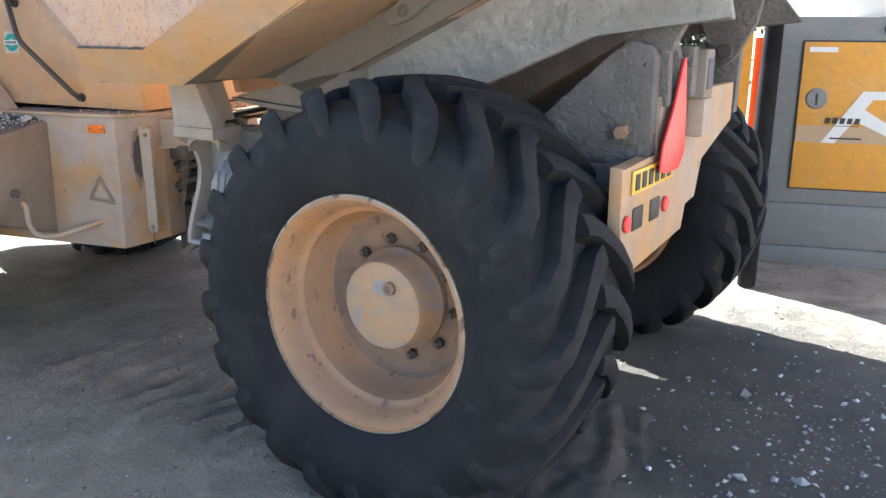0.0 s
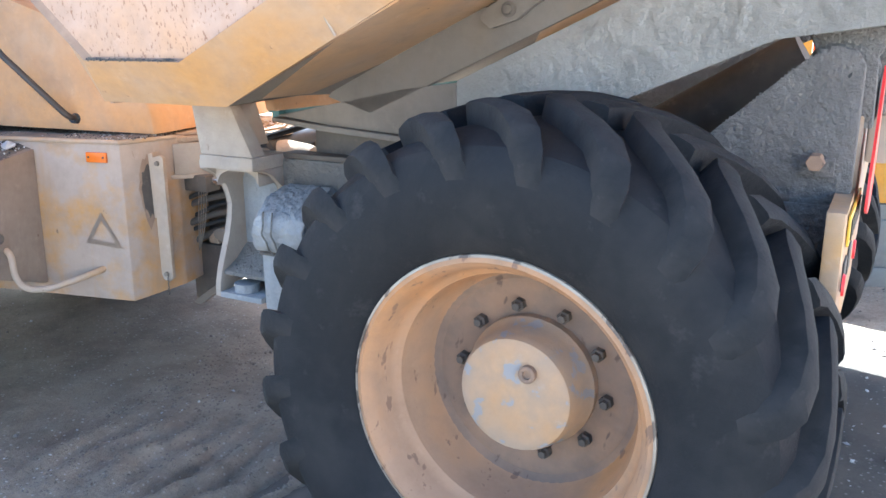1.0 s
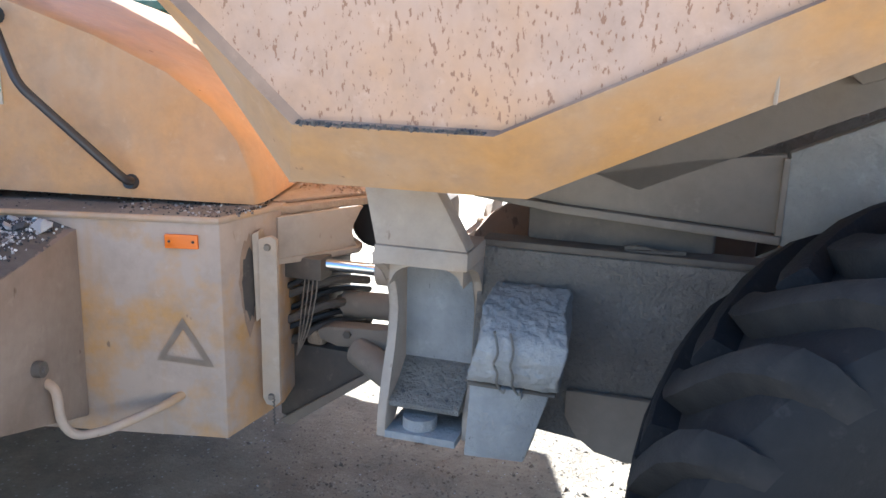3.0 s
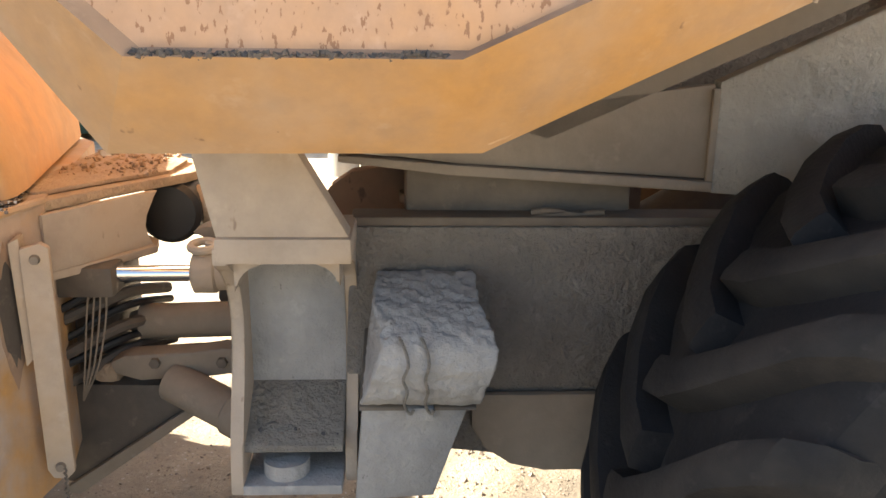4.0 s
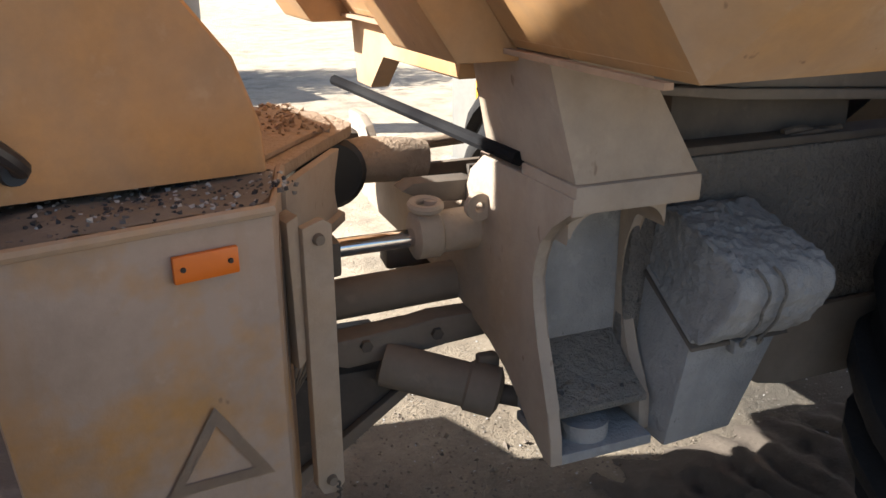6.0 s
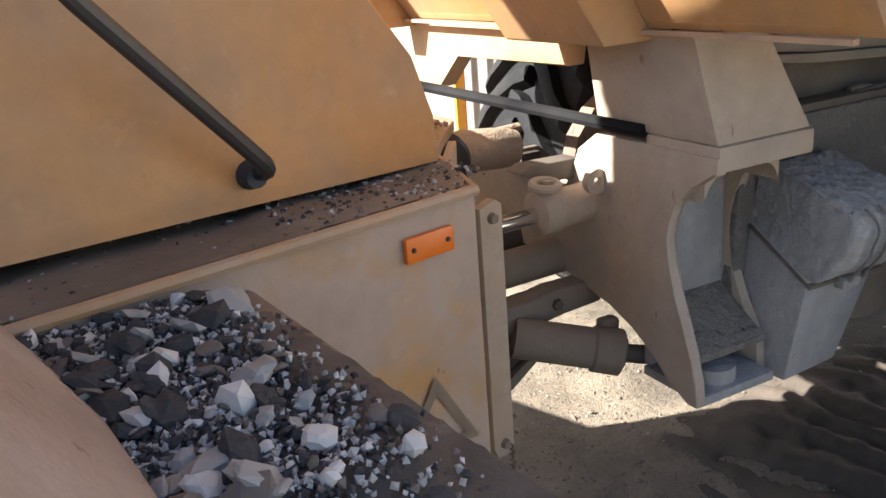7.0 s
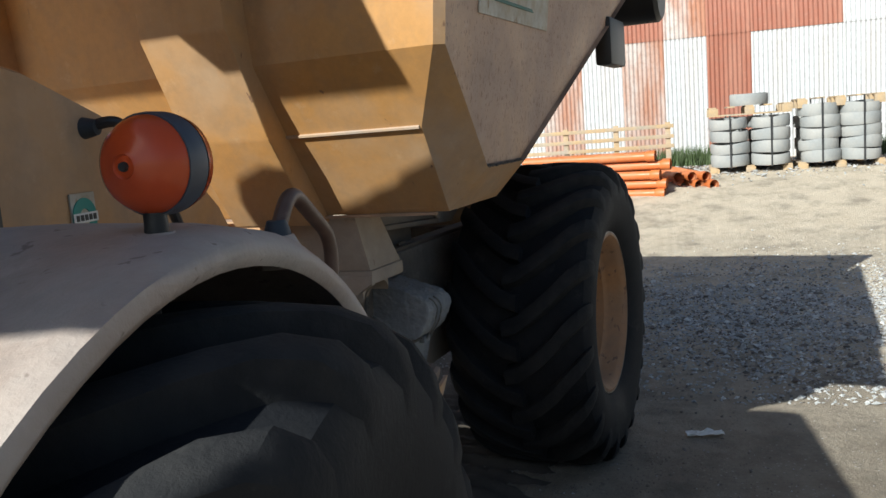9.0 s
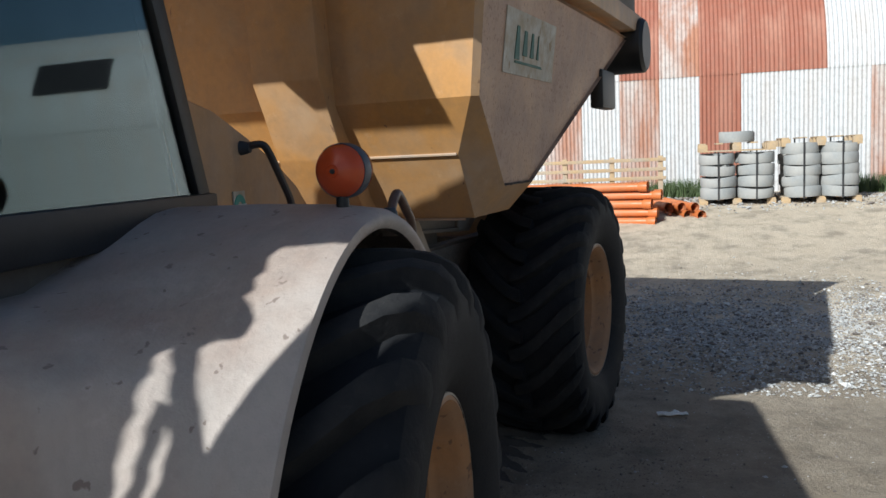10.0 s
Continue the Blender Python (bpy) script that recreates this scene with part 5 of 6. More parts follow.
def heap_top(x, y):
    """Height of the loose soil on the step box."""
    u = min(1, max(0, (-0.375 - x) / 0.07)) * min(1, max(0, (y + 0.50) / 0.12))
    return 1.0 + (y + 0.525) / 0.525 * 0.055 + u * (0.022 + 0.012 * noise.noise(Vector((x, y, 0)) * 14))


bm = bmesh.new()
nx, ny = 40, 50
rows = []
for i in range(nx):
    row = []
    for j in range(ny):
        x, y = -0.378 - 0.44 * i / (nx - 1), -0.515 + 0.515 * j / (ny - 1)
        row.append(bm.verts.new((x, y, heap_top(x, y) - 0.012 + 0.004 * noise.noise(Vector((x, y, 3)) * 60))))
    rows.append(row)
for a, b in zip(rows, rows[1:]):
    for j in range(ny - 1):
        bm.faces.new((a[j], a[j + 1], b[j + 1], b[j]))
heap = part("soil_heap", bm, SOIL, smooth=180, frame_m=FRONT)
tagged(heap, "dark soil heaped on the step box", "soil", kind="stuff")
STONE_MESHES = []
for k in range(12):
    o = part("gravel_stone", stone_mesh(k, 1.0), (STONE_LIGHT, STONE_DARK, STONE_MID, STONE_WHITE)[k % 4], smooth=0)
    STONE_MESHES.append(o.data)
    bpy.data.objects.remove(o)
rnd = random.Random(5)
heap_root = thing("gravel_heap", FRONT @ pose(-0.58, -0.26, 1.04), "mixed pale and dark gravel heaped on the step box", "gravel")


def heap_spot(rnd):
    while True:
        x, y = rnd.uniform(-0.80, -0.39), rnd.uniform(-0.50, -0.01)
        if rnd.random() < min(1.0, max(0.04, (-0.40 - x) / 0.12)) * min(1.0, max(0.05, (y + 0.49) / 0.12)):
            return x, y


for k in range(300):
    x, y = heap_spot(rnd)
    ob = new("stone", rnd.choices(STONE_MESHES, [(4, 6, 3, 3)[i % 4] for i in range(12)])[0])
    ob.parent = heap_root
    r = rnd.uniform(0.005, 0.011) if rnd.random() < 0.72 else rnd.uniform(0.012, 0.021)
    ob.matrix_basis = pose(x + 0.58, y + 0.26, heap_top(x, y) - 1.04 + r * 0.25 - 0.004, rnd.uniform(-40, 40), rnd.uniform(-40, 40), rnd.uniform(0, 360)) @ Matrix.Scale(r, 4)


def pebbles(name, label, count, seed, spot, top, sizes, mats, m):
    """Small angular stones in one mesh, lying on a surface of the machine."""
    rnd = random.Random(seed)
    verts, faces, mi = [], [], []
    shape = [(1, 0.1, 0), (-1, 0, 0.1), (0.1, 1, 0), (0, -1, -0.1), (0.2, 0.1, 1), (0, 0, -0.8)]
    tri_f = [(0, 2, 4), (2, 1, 4), (1, 3, 4), (3, 0, 4), (2, 0, 5), (1, 2, 5), (3, 1, 5), (0, 3, 5)]
    for k in range(count):
        x, y = spot(rnd)
        r = rnd.uniform(*sizes)
        e = Euler((rnd.uniform(-1, 1), rnd.uniform(-1, 1), rnd.uniform(0, 6.3))).to_matrix()
        o = Vector((x, y, top(x, y) + rnd.uniform(-0.3, 0.4) * r))
        base = len(verts)
        verts += [tuple(o + e @ Vector(p) * r * rnd.uniform(0.6, 1.3)) for p in shape]
        faces += [tuple(base + i for i in f) for f in tri_f]
        mi += [rnd.choices(range(len(mats)), [q[1] for q in mats])[0]] * len(tri_f)
    me = bpy.data.meshes.new(name)
    me.from_pydata(verts, [], faces)
    for q, _ in mats:
        me.materials.append(q)
    me.polygons.foreach_set("material_index", mi)
    ob = new(name, me)
    ob.matrix_basis = m
    return tagged(ob, label, "gravel", kind="stuff")


pebbles("heap_grit", "fine dark and pale grit between the stones", 6500, 21, heap_spot, lambda x, y: heap_top(x, y) - 0.006, (0.002, 0.006), ((STONE_LIGHT, 5), (STONE_DARK, 7), (STONE_MID, 3), (STONE_WHITE, 2)), FRONT)


def tank_spot(rnd):
    while True:
        x, y = rnd.uniform(-0.80, 0.07), rnd.uniform(0.008, 0.30)
        if rnd.random() < (1.0 if x > -0.28 and y > 0.03 + 0.03 * math.sin(x * 30) else 0.12):
            return x, y


def tank_top(x, y):
    return 1.087 + 0.012 * max(0.0, noise.noise(Vector((x, y, 0)) * 9) + 0.3) * (1 if x > -0.3 else 0.3) * min(1, y / 0.05)


bm = bmesh.new()
rows = []
for i in range(46):
    row = []
    for j in range(20):
        x, y = -0.82 + 0.89 * i / 45, 0.012 + 0.30 * j / 19 + (0.010 * noise.noise(Vector((i * 0.4, 0, 0))) if j == 0 else 0)
        if x > 0.0:
            y = max(y, 0.012 + x * 2.0)
        row.append(bm.verts.new((x, y, tank_top(x, y) + 0.001)))
    rows.append(row)
for a, b in zip(rows, rows[1:]):
    for j in range(19):
        if max(v.co.y for v in (a[j], a[j + 1], b[j + 1], b[j])) - min(v.co.y for v in (a[j], a[j + 1], b[j + 1], b[j])) > 1e-4:
            bm.faces.new((a[j], a[j + 1], b[j + 1], b[j]))
tagged(part("tank_soil", bm, DUST_SOIL, smooth=180, frame_m=FRONT), "dark soil lying on the tank top", "soil", kind="stuff")
pebbles("tank_grit", "small stones and crumbs on the tank top", 900, 22, tank_spot, tank_top, (0.002, 0.006), ((STONE_LIGHT, 3), (STONE_DARK, 5), (STONE_MID, 5)), FRONT)
pebbles("ear_crumbs", "crumbled rusty soil on the joint plate", 160, 23, lambda r: (r.uniform(-1.78, -1.56), r.uniform(0.97, 1.30)), lambda x, y: 1.091, (0.003, 0.010), ((RUST_SOIL, 1),), REAR)

pebbles("ledge_crumbs", "dark dirt crumbs along the fold of the side wall", 420, 24, lambda r: (-1.29 + 0.34 * r.random() ** 1.3, r.gauss(0.062, 0.003)), lambda x, y: 1.397 + 0.004 * noise.noise(Vector((x * 30, 0, 0))), (0.002, 0.006), ((SOIL, 3), (STONE_DARK, 1)), REAR)
pebbles("shelf_crumbs", "dark dirt crumbs on the bracket shelf", 110, 25, lambda r: (r.uniform(-1.29, -1.125), 0.56 + 0.095 * r.random()), lambda x, y: 0.664 + (y - 0.545) * 0.35, (0.003, 0.009), ((SOIL, 3), (STONE_DARK, 2)), REAR)

# ---- tool cabinet behind the truck ----
cabinet = thing("tool_cabinet", REAR @ pose(0.41, 3.73, 0, 0, 0, 16), "grey steel site cabinet with an orange door", "cabinet")
part("cabinet_body", box(0, 1.55, 0.02, 0.85, 0.10, 1.55, 0.012), CABINET_GREY, cabinet)
part("plinth", box(-0.01, 1.56, -0.03, 0.86, 0.0, 0.12, 0.01), CABINET_GREY, cabinet)
part("lower_panel", box(0.0, 1.55, -0.01, 0.02, 0.12, 0.40, 0.008), CABINET_GREY, cabinet)
door = part("cabinet_door", box(0.14, 1.40, 0.0, 0.022, 0.50, 1.40, 0.004), CABINET_ORANGE, cabinet, "orange cabinet door")
part("door_gap", box(0.130, 1.410, 0.010, 0.021, 0.490, 1.410), BLACK, cabinet)
part("lock_plate", revolve([(0, -0.008), (0.055, -0.008), (0.065, 0.0)], 24, centre=(0.24, 0, 1.06)), CABINET_GREY, door)
part("key_slot", box(0.234, 0.246, -0.012, -0.007, 1.02, 1.09), BLACK, door)
part("door_label", box(0.17, 0.33, -0.003, 0.0, 1.34, 1.37), WHITE, door)
part("pale_band", box(0.145, 1.395, -0.003, 0.0, 0.79, 0.895), LOGO_TAN, door)
part("logo_shape", slab([(0.29, 0.79), (0.37, 0.79), (0.47, 0.93), (0.62, 0.86), (0.75, 0.80), (0.75, 0.86), (0.60, 0.95), (0.52, 1.0), (0.56, 1.06), (0.75, 1.06), (0.75, 1.11), (0.50, 1.11)], "y", -0.006, -0.003), WHITE, door, "plain white logo shape")
for i in range(5):
    part("logo_bar", slab([(0.30 + i * 0.042, 0.91), (0.328 + i * 0.042, 0.91), (0.334 + i * 0.042, 0.945), (0.306 + i * 0.042, 0.945)], "y", -0.009, -0.006), BLACK, door)
part("logo_underline", box(0.36, 0.50, -0.009, -0.006, 0.895, 0.899), BLACK, door)
part("web_bar", box(0.34, 0.52, -0.009, -0.006, 0.815, 0.825), BLACK, door)
part("vent_knob", revolve([(0, -0.01), (0.035, -0.01), (0.045, 0.012)], 20, centre=(0.62, 0, 1.48)), BLACK, cabinet)
tagged(part("white_tub", tube([(0, 0, 0), (0, 0, 0.16)], [0.20, 0.24], 28), WHITE, frame_m=REAR @ pose(0.41, 3.73, 0, 0, 0, 16) @ pose(0.55, 0.3, 1.552)), "white plastic tub on the cabinet", "tub")

for x, y, z1, col, lab in ((0.150, 4.02, 1.51, CABINET_ORANGE, "yellow upright board standing behind the truck"), (0.212, 4.12, 1.42, RED_LENS, "red upright board standing behind the truck")):
    board = slab([(-0.034, 0.0), (0.034, 0.0), (0.034, z1 - 0.02), (0.026, z1), (-0.034, z1)], "y", -0.012, 0.012, 0.003)
    tagged(part("marker_board", board, col, frame_m=REAR @ pose(x, y, 0, 0, 0, 6)), lab, "marker board", "marker boards")
# black sheeting: a roll at one end, its loose width hung in folds to the cabinet
roll = [(0, 0, 0), (0, 0, 0.01), (0.006, 0, 0.8), (0.01, 0.004, 1.50), (0.01, 0.004, 1.51)]
sheeting = tube(roll, [0.045, 0.052, 0.055, 0.050, 0.03], 16)
folds = [(0.018 * math.sin(k * 1.7) - 0.008 * k, 0.04 + 0.053 * k) for k in range(13)]
outline = folds + [(x + 0.006, y) for x, y in folds[::-1]]
sheet_roll = part("plastic_sheeting", sheeting, SHEETING, frame_m=REAR @ pose(0.47, 3.12, 0))
tagged(sheet_roll, "black plastic sheeting standing in folds by the cabinet", "sheeting")
part("loose_sheet", add_prism(bmesh.new(), [(x, y, 0.0) for x, y in outline], [(x + 0.01, y, 1.49) for x, y in outline]), SHEETING, sheet_roll)

# ---- hall of corrugated sheets ----
HALL_X, SHEET_W, BASE_Z, LAP_Z = 12.5, 0.745, 0.55, 2.85


def sheet_mesh(prof_pts):
    """One corrugated sheet along y; the profile gives (x, z) up the wall."""
    bm = bmesh.new()
    cols = 60
    rows = []
    for (x, z) in prof_pts:
        rows.append([bm.verts.new((x + 0.012 * math.cos(2 * math.pi * 10 * k / cols), -SHEET_W * 1.03 * k / cols, z)) for k in range(cols + 1)])
    for a, b in zip(rows, rows[1:]):
        for k in range(cols):
            bm.faces.new((a[k], a[k + 1], b[k + 1], b[k]))
    return bm


hall = thing("wall_hall", pose(HALL_X, 0, 0), "large arched hall clad in white and red-brown corrugated sheets", "hall", kind="structure")
part("wall_core", box(0.10, 0.30, -16.0, 14.0, 0.3, 2.9), CONCRETE, hall)
part("wall_core", box(4.70, 4.90, -16.0, 14.0, 0.3, 2.9), CONCRETE, hall)
radius = 2.5
tiers = [[(0.0, BASE_Z), (0.0, LAP_Z + 0.04)]]
for t in range(4):
    arch = [math.radians((t * 8 + k) * 5.5 + 2) for k in range(9)]
    tiers.append([(radius * (1 - math.cos(a)) - 0.015, LAP_Z + radius * (math.sin(a) - math.sin(math.radians(2)))) for a in arch])
tiers.append([(2 * radius, BASE_Z), (2 * radius, LAP_Z + 0.04)])
LOW = {5: 1, 4: 0, 3: 1, 2: 0, 1: 2, 0: 0, -1: 0, -2: 0, -3: 1, -4: 0}
HIGH = {5: 0, 4: 0, 3: 2, 2: 1, 1: 2, 0: 2, -1: 2, -2: 0, -3: 0, -4: 0}
SHEETS = (SHEET_WHITE, SHEET_RUST, SHEET_RED)
rnd = random.Random(3)
for ti, pts in enumerate(tiers):
    meshes = []
    for mt in SHEETS:
        o = part("sheet", sheet_mesh(pts), mt, smooth=180)
        meshes.append(o.data)
        bpy.data.objects.remove(o)
    for c in range(-20, 18):
        pick = LOW.get(c) if ti == 0 else HIGH.get(c) if ti == 1 else None
        if pick is None:
            pick = rnd.choices((0, 1, 2), (6, 2, 2))[0] if c > -5 else 0
        ob = new("sheet", meshes[pick])
        ob.parent = hall
        ob.location = (-0.004 * (c % 2) - 0.02, 1.94 - 0.745 + c * SHEET_W, 0)
part("roof_window", slab([(0.10, 3.74), (0.16, 3.71), (0.58, 4.38), (0.52, 4.42)], "y", -6.3, -4.55, 0.02), RAIL_DARK, hall, "dark roof window")

# ---- pallets with concrete rings ----
def make_pallet(name, m, label):
    p = thing(name, m, label, "pallet", "pallets by the hall")
    for y in (-0.54, -0.27, 0.0, 0.27, 0.54):
        part("deck_board", box(-0.4, 0.4, y - 0.055, y + 0.055, 0.122, 0.144, 0.003), WOOD, p)
    for x in (-0.35, 0.0, 0.35):
        part("runner", box(x - 0.05, x + 0.05, -0.6, 0.6, 0.0, 0.022, 0.003), WOOD, p)
        for y in (-0.53, 0.0, 0.53):
            part("block", box(x - 0.05, x + 0.05, y - 0.07, y + 0.07, 0.022, 0.122, 0.003), WOOD, p)
    return p


def ring_mesh(seed):
    rnd = random.Random(seed)
    bm = bmesh.new()
    n = 28
    tilt = rnd.uniform(-0.02, 0.02)
    warp = [rnd.uniform(-0.012, 0.012) for _ in range(3)]
    rows = []
    for r, z in ((0.20, 0.0), (0.275, 0.0), (0.285, 0.03), (0.285, 0.15), (0.275, 0.17), (0.20, 0.17)):
        rows.append([bm.verts.new((r * math.cos(2 * math.pi * k / n), r * math.sin(2 * math.pi * k / n), z + ((tilt * math.cos(2 * math.pi * k / n + seed) + warp[0] * math.sin(4 * math.pi * k / n)) if z > 0.05 else warp[1] * math.sin(4 * math.pi * k / n + 1)))) for k in range(n)])
    rows.append(rows[0])
    for a, b in zip(rows, rows[1:]):
        for k in range(n):
            bm.faces.new((a[k], a[(k + 1) % n], b[(k + 1) % n], b[k]))
    return bm


ring = tagged(part("concrete_ring", ring_mesh(1), CONCRETE), "grey concrete ring stacked on a pallet", "concrete ring", "concrete rings by the hall")
pallet = make_pallet("pallet", pose(10.6, 1.42, 0.50), "pale wooden pallet under concrete rings")
for y, z in ((0.14, 0.50), (1.42, 1.42), (0.14, 1.46)):
    copy_thing(pallet, pose(10.6, y, z))
first = True
rnd = random.Random(9)
for y in (1.72, 1.13, 0.42, -0.15):
    for k in range(5 if y < 1 else 4):
        for x in (10.35, 10.85):
            z = 0.644 + 0.172 * k if y < 1 else 0.644 + 0.19 * k
            m = pose(x + rnd.uniform(-0.015, 0.015), y + rnd.uniform(-0.02, 0.02), z, 0, 0, rnd.uniform(0, 360))
            if first:
                ring.matrix_basis = m
                first = False
            else:
                copy_thing(ring, m)

for y in (1.72, 1.13, 0.42, -0.15):
    strap = thing("strap", pose(10.6, y, 0.62), "black strap round a stack of rings", "strap", "black straps")
    hi = 0.97 if y < 1 else 0.80
    part("front_band", box(-0.552, -0.546, -0.012, 0.012, 0, hi), STRAP, strap)
    part("back_band", box(0.546, 0.552, -0.012, 0.012, 0, hi), STRAP, strap)
    part("top_band", box(-0.552, 0.552, -0.012, 0.012, hi, hi + 0.004), STRAP, strap)
copy_thing(ring, pose(10.6, 1.40, 1.566, 0, 0, 20))

# pale wooden rack behind the pipes
rack = thing("wooden_rack", pose(10.2, 3.6, 0.45), "pale wooden rack standing behind the pipes", "rack")
for y in (-1.0, -0.2, 0.6, 1.3):
    part("rack_post", box(-0.04, 0.04, y, y + 0.08, 0, 0.95, 0.004), WOOD, rack)
for z in (0.55, 0.70, 0.86):
    part("rack_slat", box(-0.065, -0.042, -1.05, 1.4, z, z + 0.06, 0.003), WOOD, rack)
planks = thing("plank_pile", pose(10.9, -2.3, 0.56), "pile of pale weathered planks on the ground", "plank pile")
for k in range(9):
    part("plank", box(-0.7, 0.7, -0.10, 0.10, 0, 0.035, 0.004), WOOD, planks, frame_m=pose(0.05 * (k % 3), -0.4 + 0.23 * (k % 4), 0.04 * (k // 4) + 0.01 * k, 0, 3 * (k % 2), 60 + 17 * (k % 5)))

# ---- orange drain pipes ----
def pipe(m, length):
    bm = bmesh.new()
    add_tube(bm, [(0, 0, 0), (length, 0, 0)], 0.062, 16, caps=False)
    add_tube(bm, [(length, 0, 0), (0, 0, 0)], 0.056, 16, caps=False)
    add_tube(bm, [(-0.02, 0, 0), (0.10, 0, 0), (0.12, 0, 0)], [0.074, 0.074, 0.063], 16, caps=False)
    return tagged(part("drain_pipe", bm, PVC, frame_m=m), "orange plastic drain pipe in a stack", "pipe", "orange drain pipes")


p0 = pipe(pose(8.9, 2.72, 0.40, 0, 0, 78), 2.0)
for r in range(5):
    for k in range(3):
        if r or k:
            copy_thing(p0, pose(8.9 + 0.16 * k + 0.03 * (r % 2), 2.72 + 0.03 * r * (-1) ** r, 0.40 + 0.135 * r, 0, 0, 78 + rnd.uniform(-1, 1)))
for k in range(6):
    copy_thing(p0, pose(9.2 + 0.05 * k, 2.02 + 0.10 * k, 0.46 + 0.12 * (k % 2), 0, -3, 25 + rnd.uniform(-2, 2)))

# ---- far side of the yard ----
skip = thing("skip_container", pose(-1.18, 12.0, 0), "dark green steel skip container with upright ribs", "container")
part("skip_shell", add_prism(bmesh.new(), [(-6.5, 0.1, 0.08), (0.0, 0.1, 0.08), (0.0, 2.3, 0.08), (-6.5, 2.3, 0.08)], [(-6.6, 0.0, 1.8), (0.1, 0.0, 1.8), (0.1, 2.4, 1.8), (-6.6, 2.4, 1.8)], 0.03), GREEN_PAINT, skip)
part("skip_rim", box(-6.68, 0.18, -0.09, 2.49, 1.76, 1.88, 0.02), GREEN_PAINT, skip)
for i in range(9):
    part("skip_rib", box(-6.3 + i * 0.75, -6.18 + i * 0.75, -0.10, 0.14, 0.10, 1.76, 0.01), GREEN_PAINT, skip)
def upright_pipe(m):
    bm = bmesh.new()
    add_tube(bm, [(0, 0, 0), (0, 0, 2.05), (0, 0, 2.06), (0, 0, 2.3)], [0.143, 0.143, 0.157, 0.157], 28)
    return tagged(part("upright_pipe", bm, CABINET_GREY, frame_m=m), "wide grey pipe standing upright in the yard", "pipe", "upright pipes")


upright_pipe(pose(-0.335, 9.75, 0))
upright_pipe(pose(-0.035, 9.78, 0))
LEAF = plain("dark_leaf", (0.035, 0.055, 0.020), 0.6, 0, 0.5, 0)
BARK = worn("shrub_bark", (0.09, 0.07, 0.05), (0.16, 0.13, 0.10), 0.4, 0.9, lump=0.6)


def make_shrub(m, seed, tall):
    """A dense bush: thin tapered stems and a crown of separate leaves."""
    rnd = random.Random(seed)
    bush = thing("shrub", m, "dense dark green shrub behind the yard", "shrub", "shrubs")
    stems = bmesh.new()
    verts, faces = [], []
    for k in range(9):
        a, lean = rnd.uniform(0, 6.3), rnd.uniform(0.15, 0.5)
        top = Vector((math.cos(a) * lean, math.sin(a) * lean, tall * rnd.uniform(0.7, 1.0)))
        mid = Vector((top.x * 0.35, top.y * 0.35, top.z * 0.5))
        add_tube(stems, [(0.04 * math.cos(a), 0.04 * math.sin(a), 0), mid, top], [0.022, 0.015, 0.004], 6)
        for j in range(260):
            f = rnd.uniform(0.08, 1.02)
            o = mid * (f / 0.5) if f < 0.5 else mid.lerp(top, (f - 0.5) / 0.5)
            o = o + Vector((rnd.gauss(0, 0.16), rnd.gauss(0, 0.16), rnd.gauss(0, 0.10)))
            e = Euler((rnd.uniform(-1.2, 1.2), rnd.uniform(-1.2, 1.2), rnd.uniform(0, 6.3))).to_matrix()
            r = rnd.uniform(0.025, 0.055)
            base = len(verts)
            verts += [tuple(o + e @ Vector(q) * r) for q in ((-1, 0, 0), (0, -0.5, 0.12), (1.1, 0, 0), (0, 0.5, 0.12))]
            faces += [(base, base + 1, base + 2), (base, base + 2, base + 3)]
    part("stem", stems, BARK, bush)
    me = bpy.data.meshes.new("crown")
    me.from_pydata(verts, [], faces)
    me.materials.append(LEAF)
    crown = new("crown", me)
    crown.parent = bush
    return bush


for k, (x, y, tall) in enumerate(((-0.85, 12.7, 2.4), (-0.35, 12.9, 2.7), (0.15, 12.8, 2.3), (-0.6, 13.5, 2.9), (0.0, 13.7, 2.8))):
    make_shrub(pose(x, y, 0, 0, 0, 40 * k), 60 + k, tall)

# ---- loose gravel and litter on the ground ----
def scatter(name, label, count, seed, pick, sizes, mats):
    """Many small stones in one mesh."""
    rnd = random.Random(seed)
    verts, faces, mi = [], [], []
    shape = [(1, 0, 0), (-1, 0, 0), (0, 1, 0), (0, -1, 0), (0, 0, 1), (0, 0, -0.6)]
    tri_f = [(0, 2, 4), (2, 1, 4), (1, 3, 4), (3, 0, 4), (2, 0, 5), (1, 2, 5), (3, 1, 5), (0, 3, 5)]
    for k in range(count):
        x, y = pick(rnd)
        r = rnd.uniform(*sizes) * (2.2 if rnd.random() < 0.04 else 1)
        e = Euler((rnd.uniform(-0.5, 0.5), rnd.uniform(-0.5, 0.5), rnd.uniform(0, 6.3))).to_matrix()
        sc = (rnd.uniform(0.7, 1.5), rnd.uniform(0.6, 1.1), rnd.uniform(0.4, 0.8))
        o = Vector((x, y, ground_height(x, y) + ruts(x, y) + r * 0.2))
        base = len(verts)
        verts += [tuple(o + e @ Vector((p[0] * sc[0] * r, p[1] * sc[1] * r, p[2] * sc[2] * r)) * rnd.uniform(0.8, 1.2)) for p in shape]
        faces += [tuple(base + i for i in f) for f in tri_f]
        mi += [rnd.choices(range(len(mats)), [m[1] for m in mats])[0]] * len(tri_f)
    me = bpy.data.meshes.new(name)
    me.from_pydata(verts, [], faces)
    for m, _ in mats:
        me.materials.append(m)
    me.polygons.foreach_set("material_index", mi)
    return tagged(new(name, me), label, "gravel", kind="stuff")


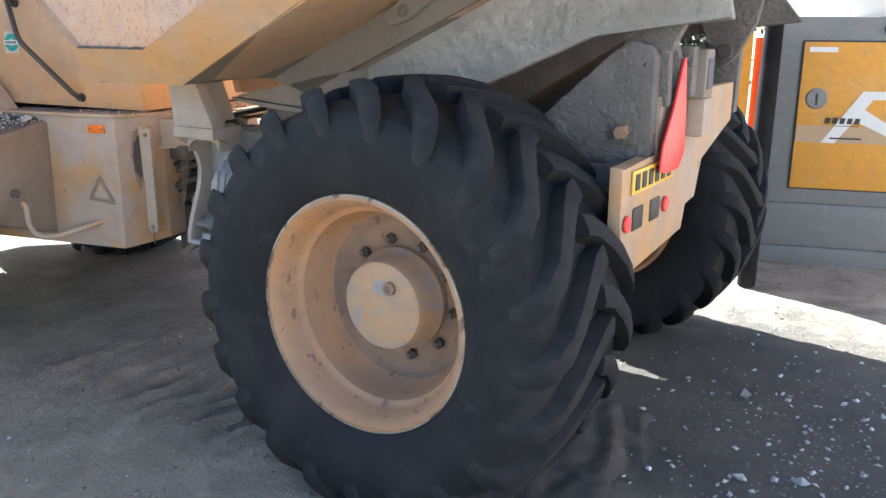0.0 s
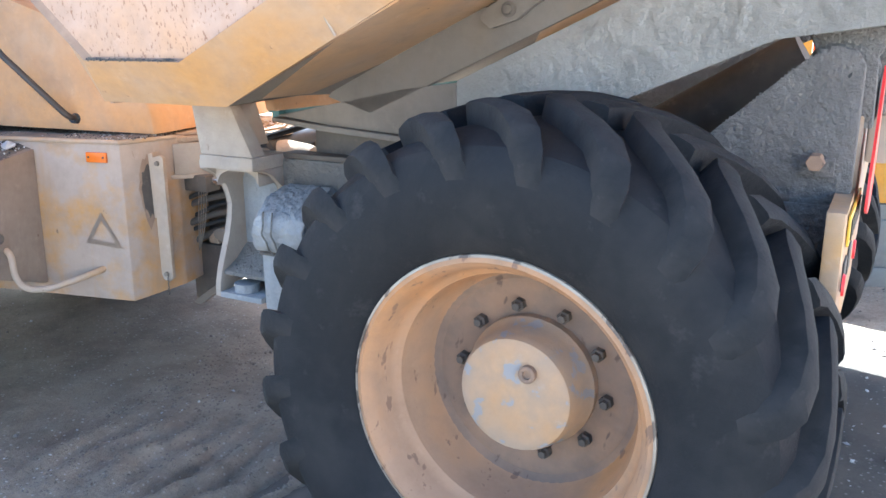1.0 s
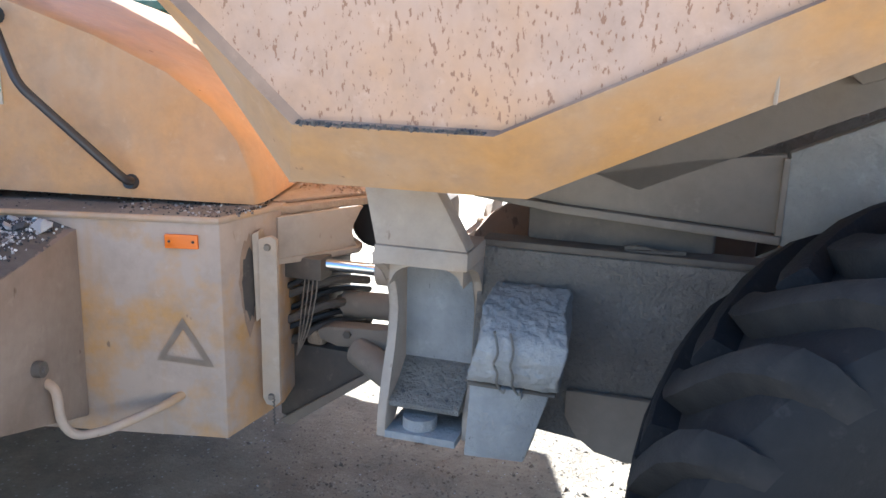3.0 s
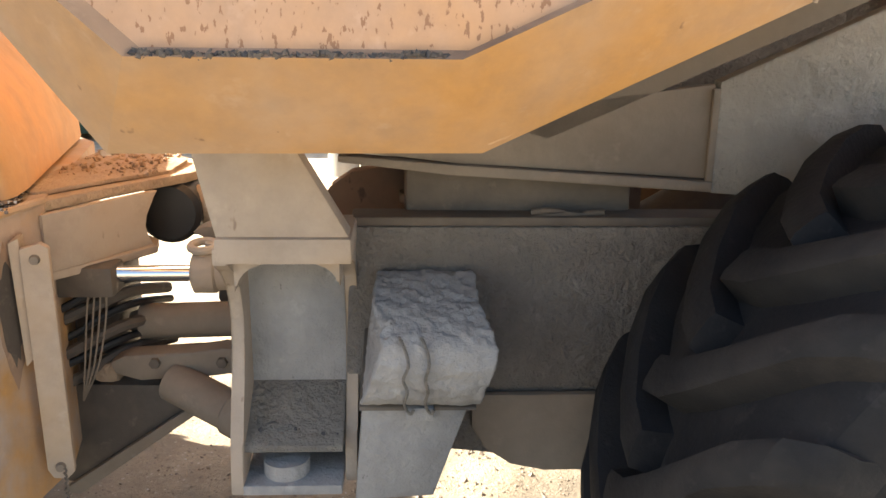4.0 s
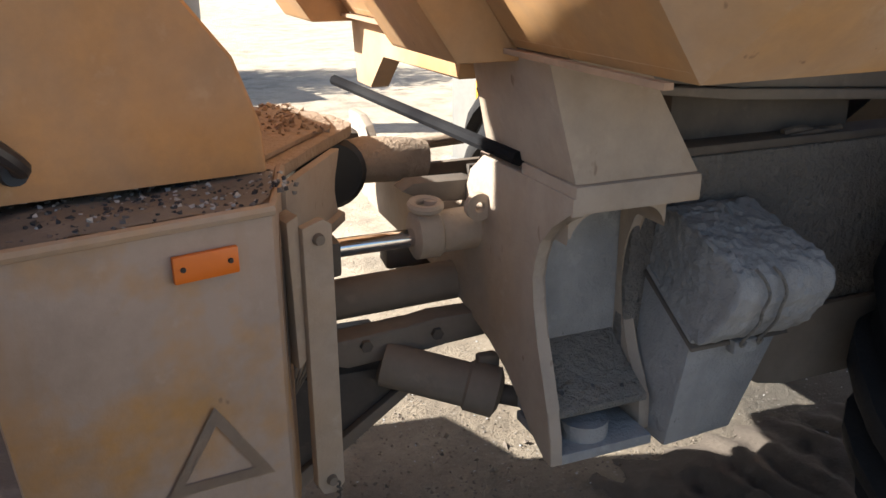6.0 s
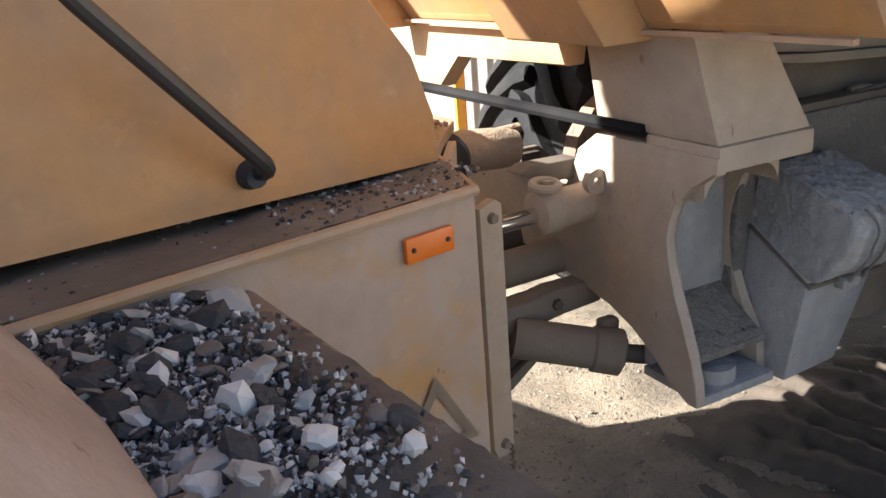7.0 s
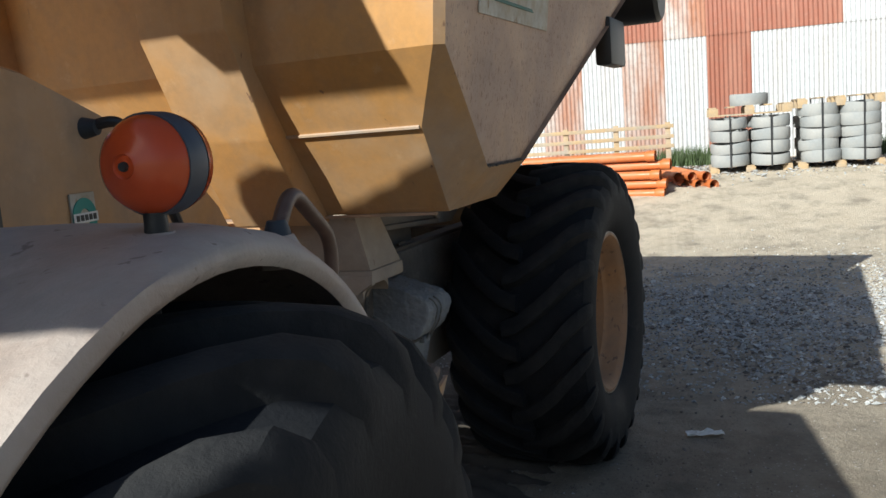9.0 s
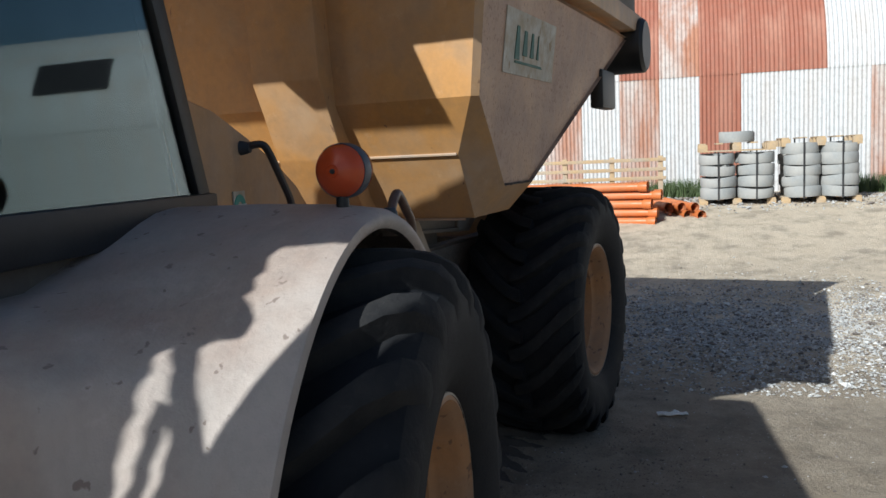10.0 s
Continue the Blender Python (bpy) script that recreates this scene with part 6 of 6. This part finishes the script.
def band(rnd):
    while True:
        x, y = rnd.gauss(2.9, 1.1), rnd.gauss(1.6, 1.1)
        if 0.9 < x and 0.35 < rnd.random() + 0.9 * noise.noise(Vector((x, y, 0)) * 1.3) + 0.25:
            return x, y


scatter("pale_gravel", "pale loose gravel spread over the yard", 26000, 11, band, (0.005, 0.015), ((STONE_LIGHT, 5), (STONE_MID, 2), (STONE_WHITE, 1)))
scatter("fine_litter", "small chips and stones on packed soil", 9000, 12, lambda r: (r.uniform(-3.5, 3.5), r.uniform(0.3, 7.5)), (0.002, 0.006), ((STONE_LIGHT, 2), (STONE_MID, 5)))
scatter("hall_gravel", "pale rubble along the hall", 5000, 13, lambda r: (r.gauss(10.7, 0.5), r.uniform(-6, 6)), (0.010, 0.03), ((STONE_LIGHT, 4), (STONE_MID, 2)))
scatter("soil_clods", "crumbled brown soil under the machine", 6000, 14, lambda r: (r.uniform(-1.6, 0.2), r.gauss(3.6, 0.7)), (0.002, 0.007), ((CLOD, 1),))


def grass_tuft(name, label, count, seed, spot):
    """Thin bent blades in one mesh."""
    rnd = random.Random(seed)
    verts, faces = [], []
    for k in range(count):
        x, y, h = spot(rnd)
        z, a = ground_height(x, y), rnd.uniform(0, 6.3)
        dx, dy, w = math.cos(a), math.sin(a), rnd.uniform(0.006, 0.012)
        lean = rnd.uniform(0.1, 0.5) * h
        base = len(verts)
        for f, b in ((0, 0), (0.55, 0.35), (1.0, 1.0)):
            ww = w * (1 - 0.9 * f)
            verts += [(x + dx * lean * b - dy * ww, y + dy * lean * b + dx * ww, z + h * f), (x + dx * lean * b + dy * ww, y + dy * lean * b - dx * ww, z + h * f)]
        faces += [(base, base + 1, base + 3, base + 2), (base + 2, base + 3, base + 5, base + 4)]
    me = bpy.data.meshes.new(name)
    me.from_pydata(verts, [], faces)
    me.materials.append(GRASS)
    return tagged(new(name, me), label, "grass", kind="stuff")


grass_tuft("wall_grass", "green weeds along the foot of the hall", 6000, 31, lambda r: (r.uniform(11.3, 12.3), r.choice((2.2, 2.6, -0.9, -1.4, -2.2, 4.0)) + r.gauss(0, 0.35), r.uniform(0.06, 0.34)))

# a crumpled white scrap on the ground
bm = bmesh.new()
bmesh.ops.create_grid(bm, x_segments=10, y_segments=5, size=0.5)
for v in bm.verts:
    v.co = Vector((v.co.x * 0.17, v.co.y * 0.06, 0.018 + 0.02 * noise.noise(v.co * 4)))
bmesh.ops.solidify(bm, geom=bm.faces[:], thickness=0.002)
tagged(part("litter_scrap", bm, WHITE, frame_m=pose(0.43, 2.46, 0, 0, 0, 100), smooth=0), "crumpled white scrap lying on the ground", "litter")
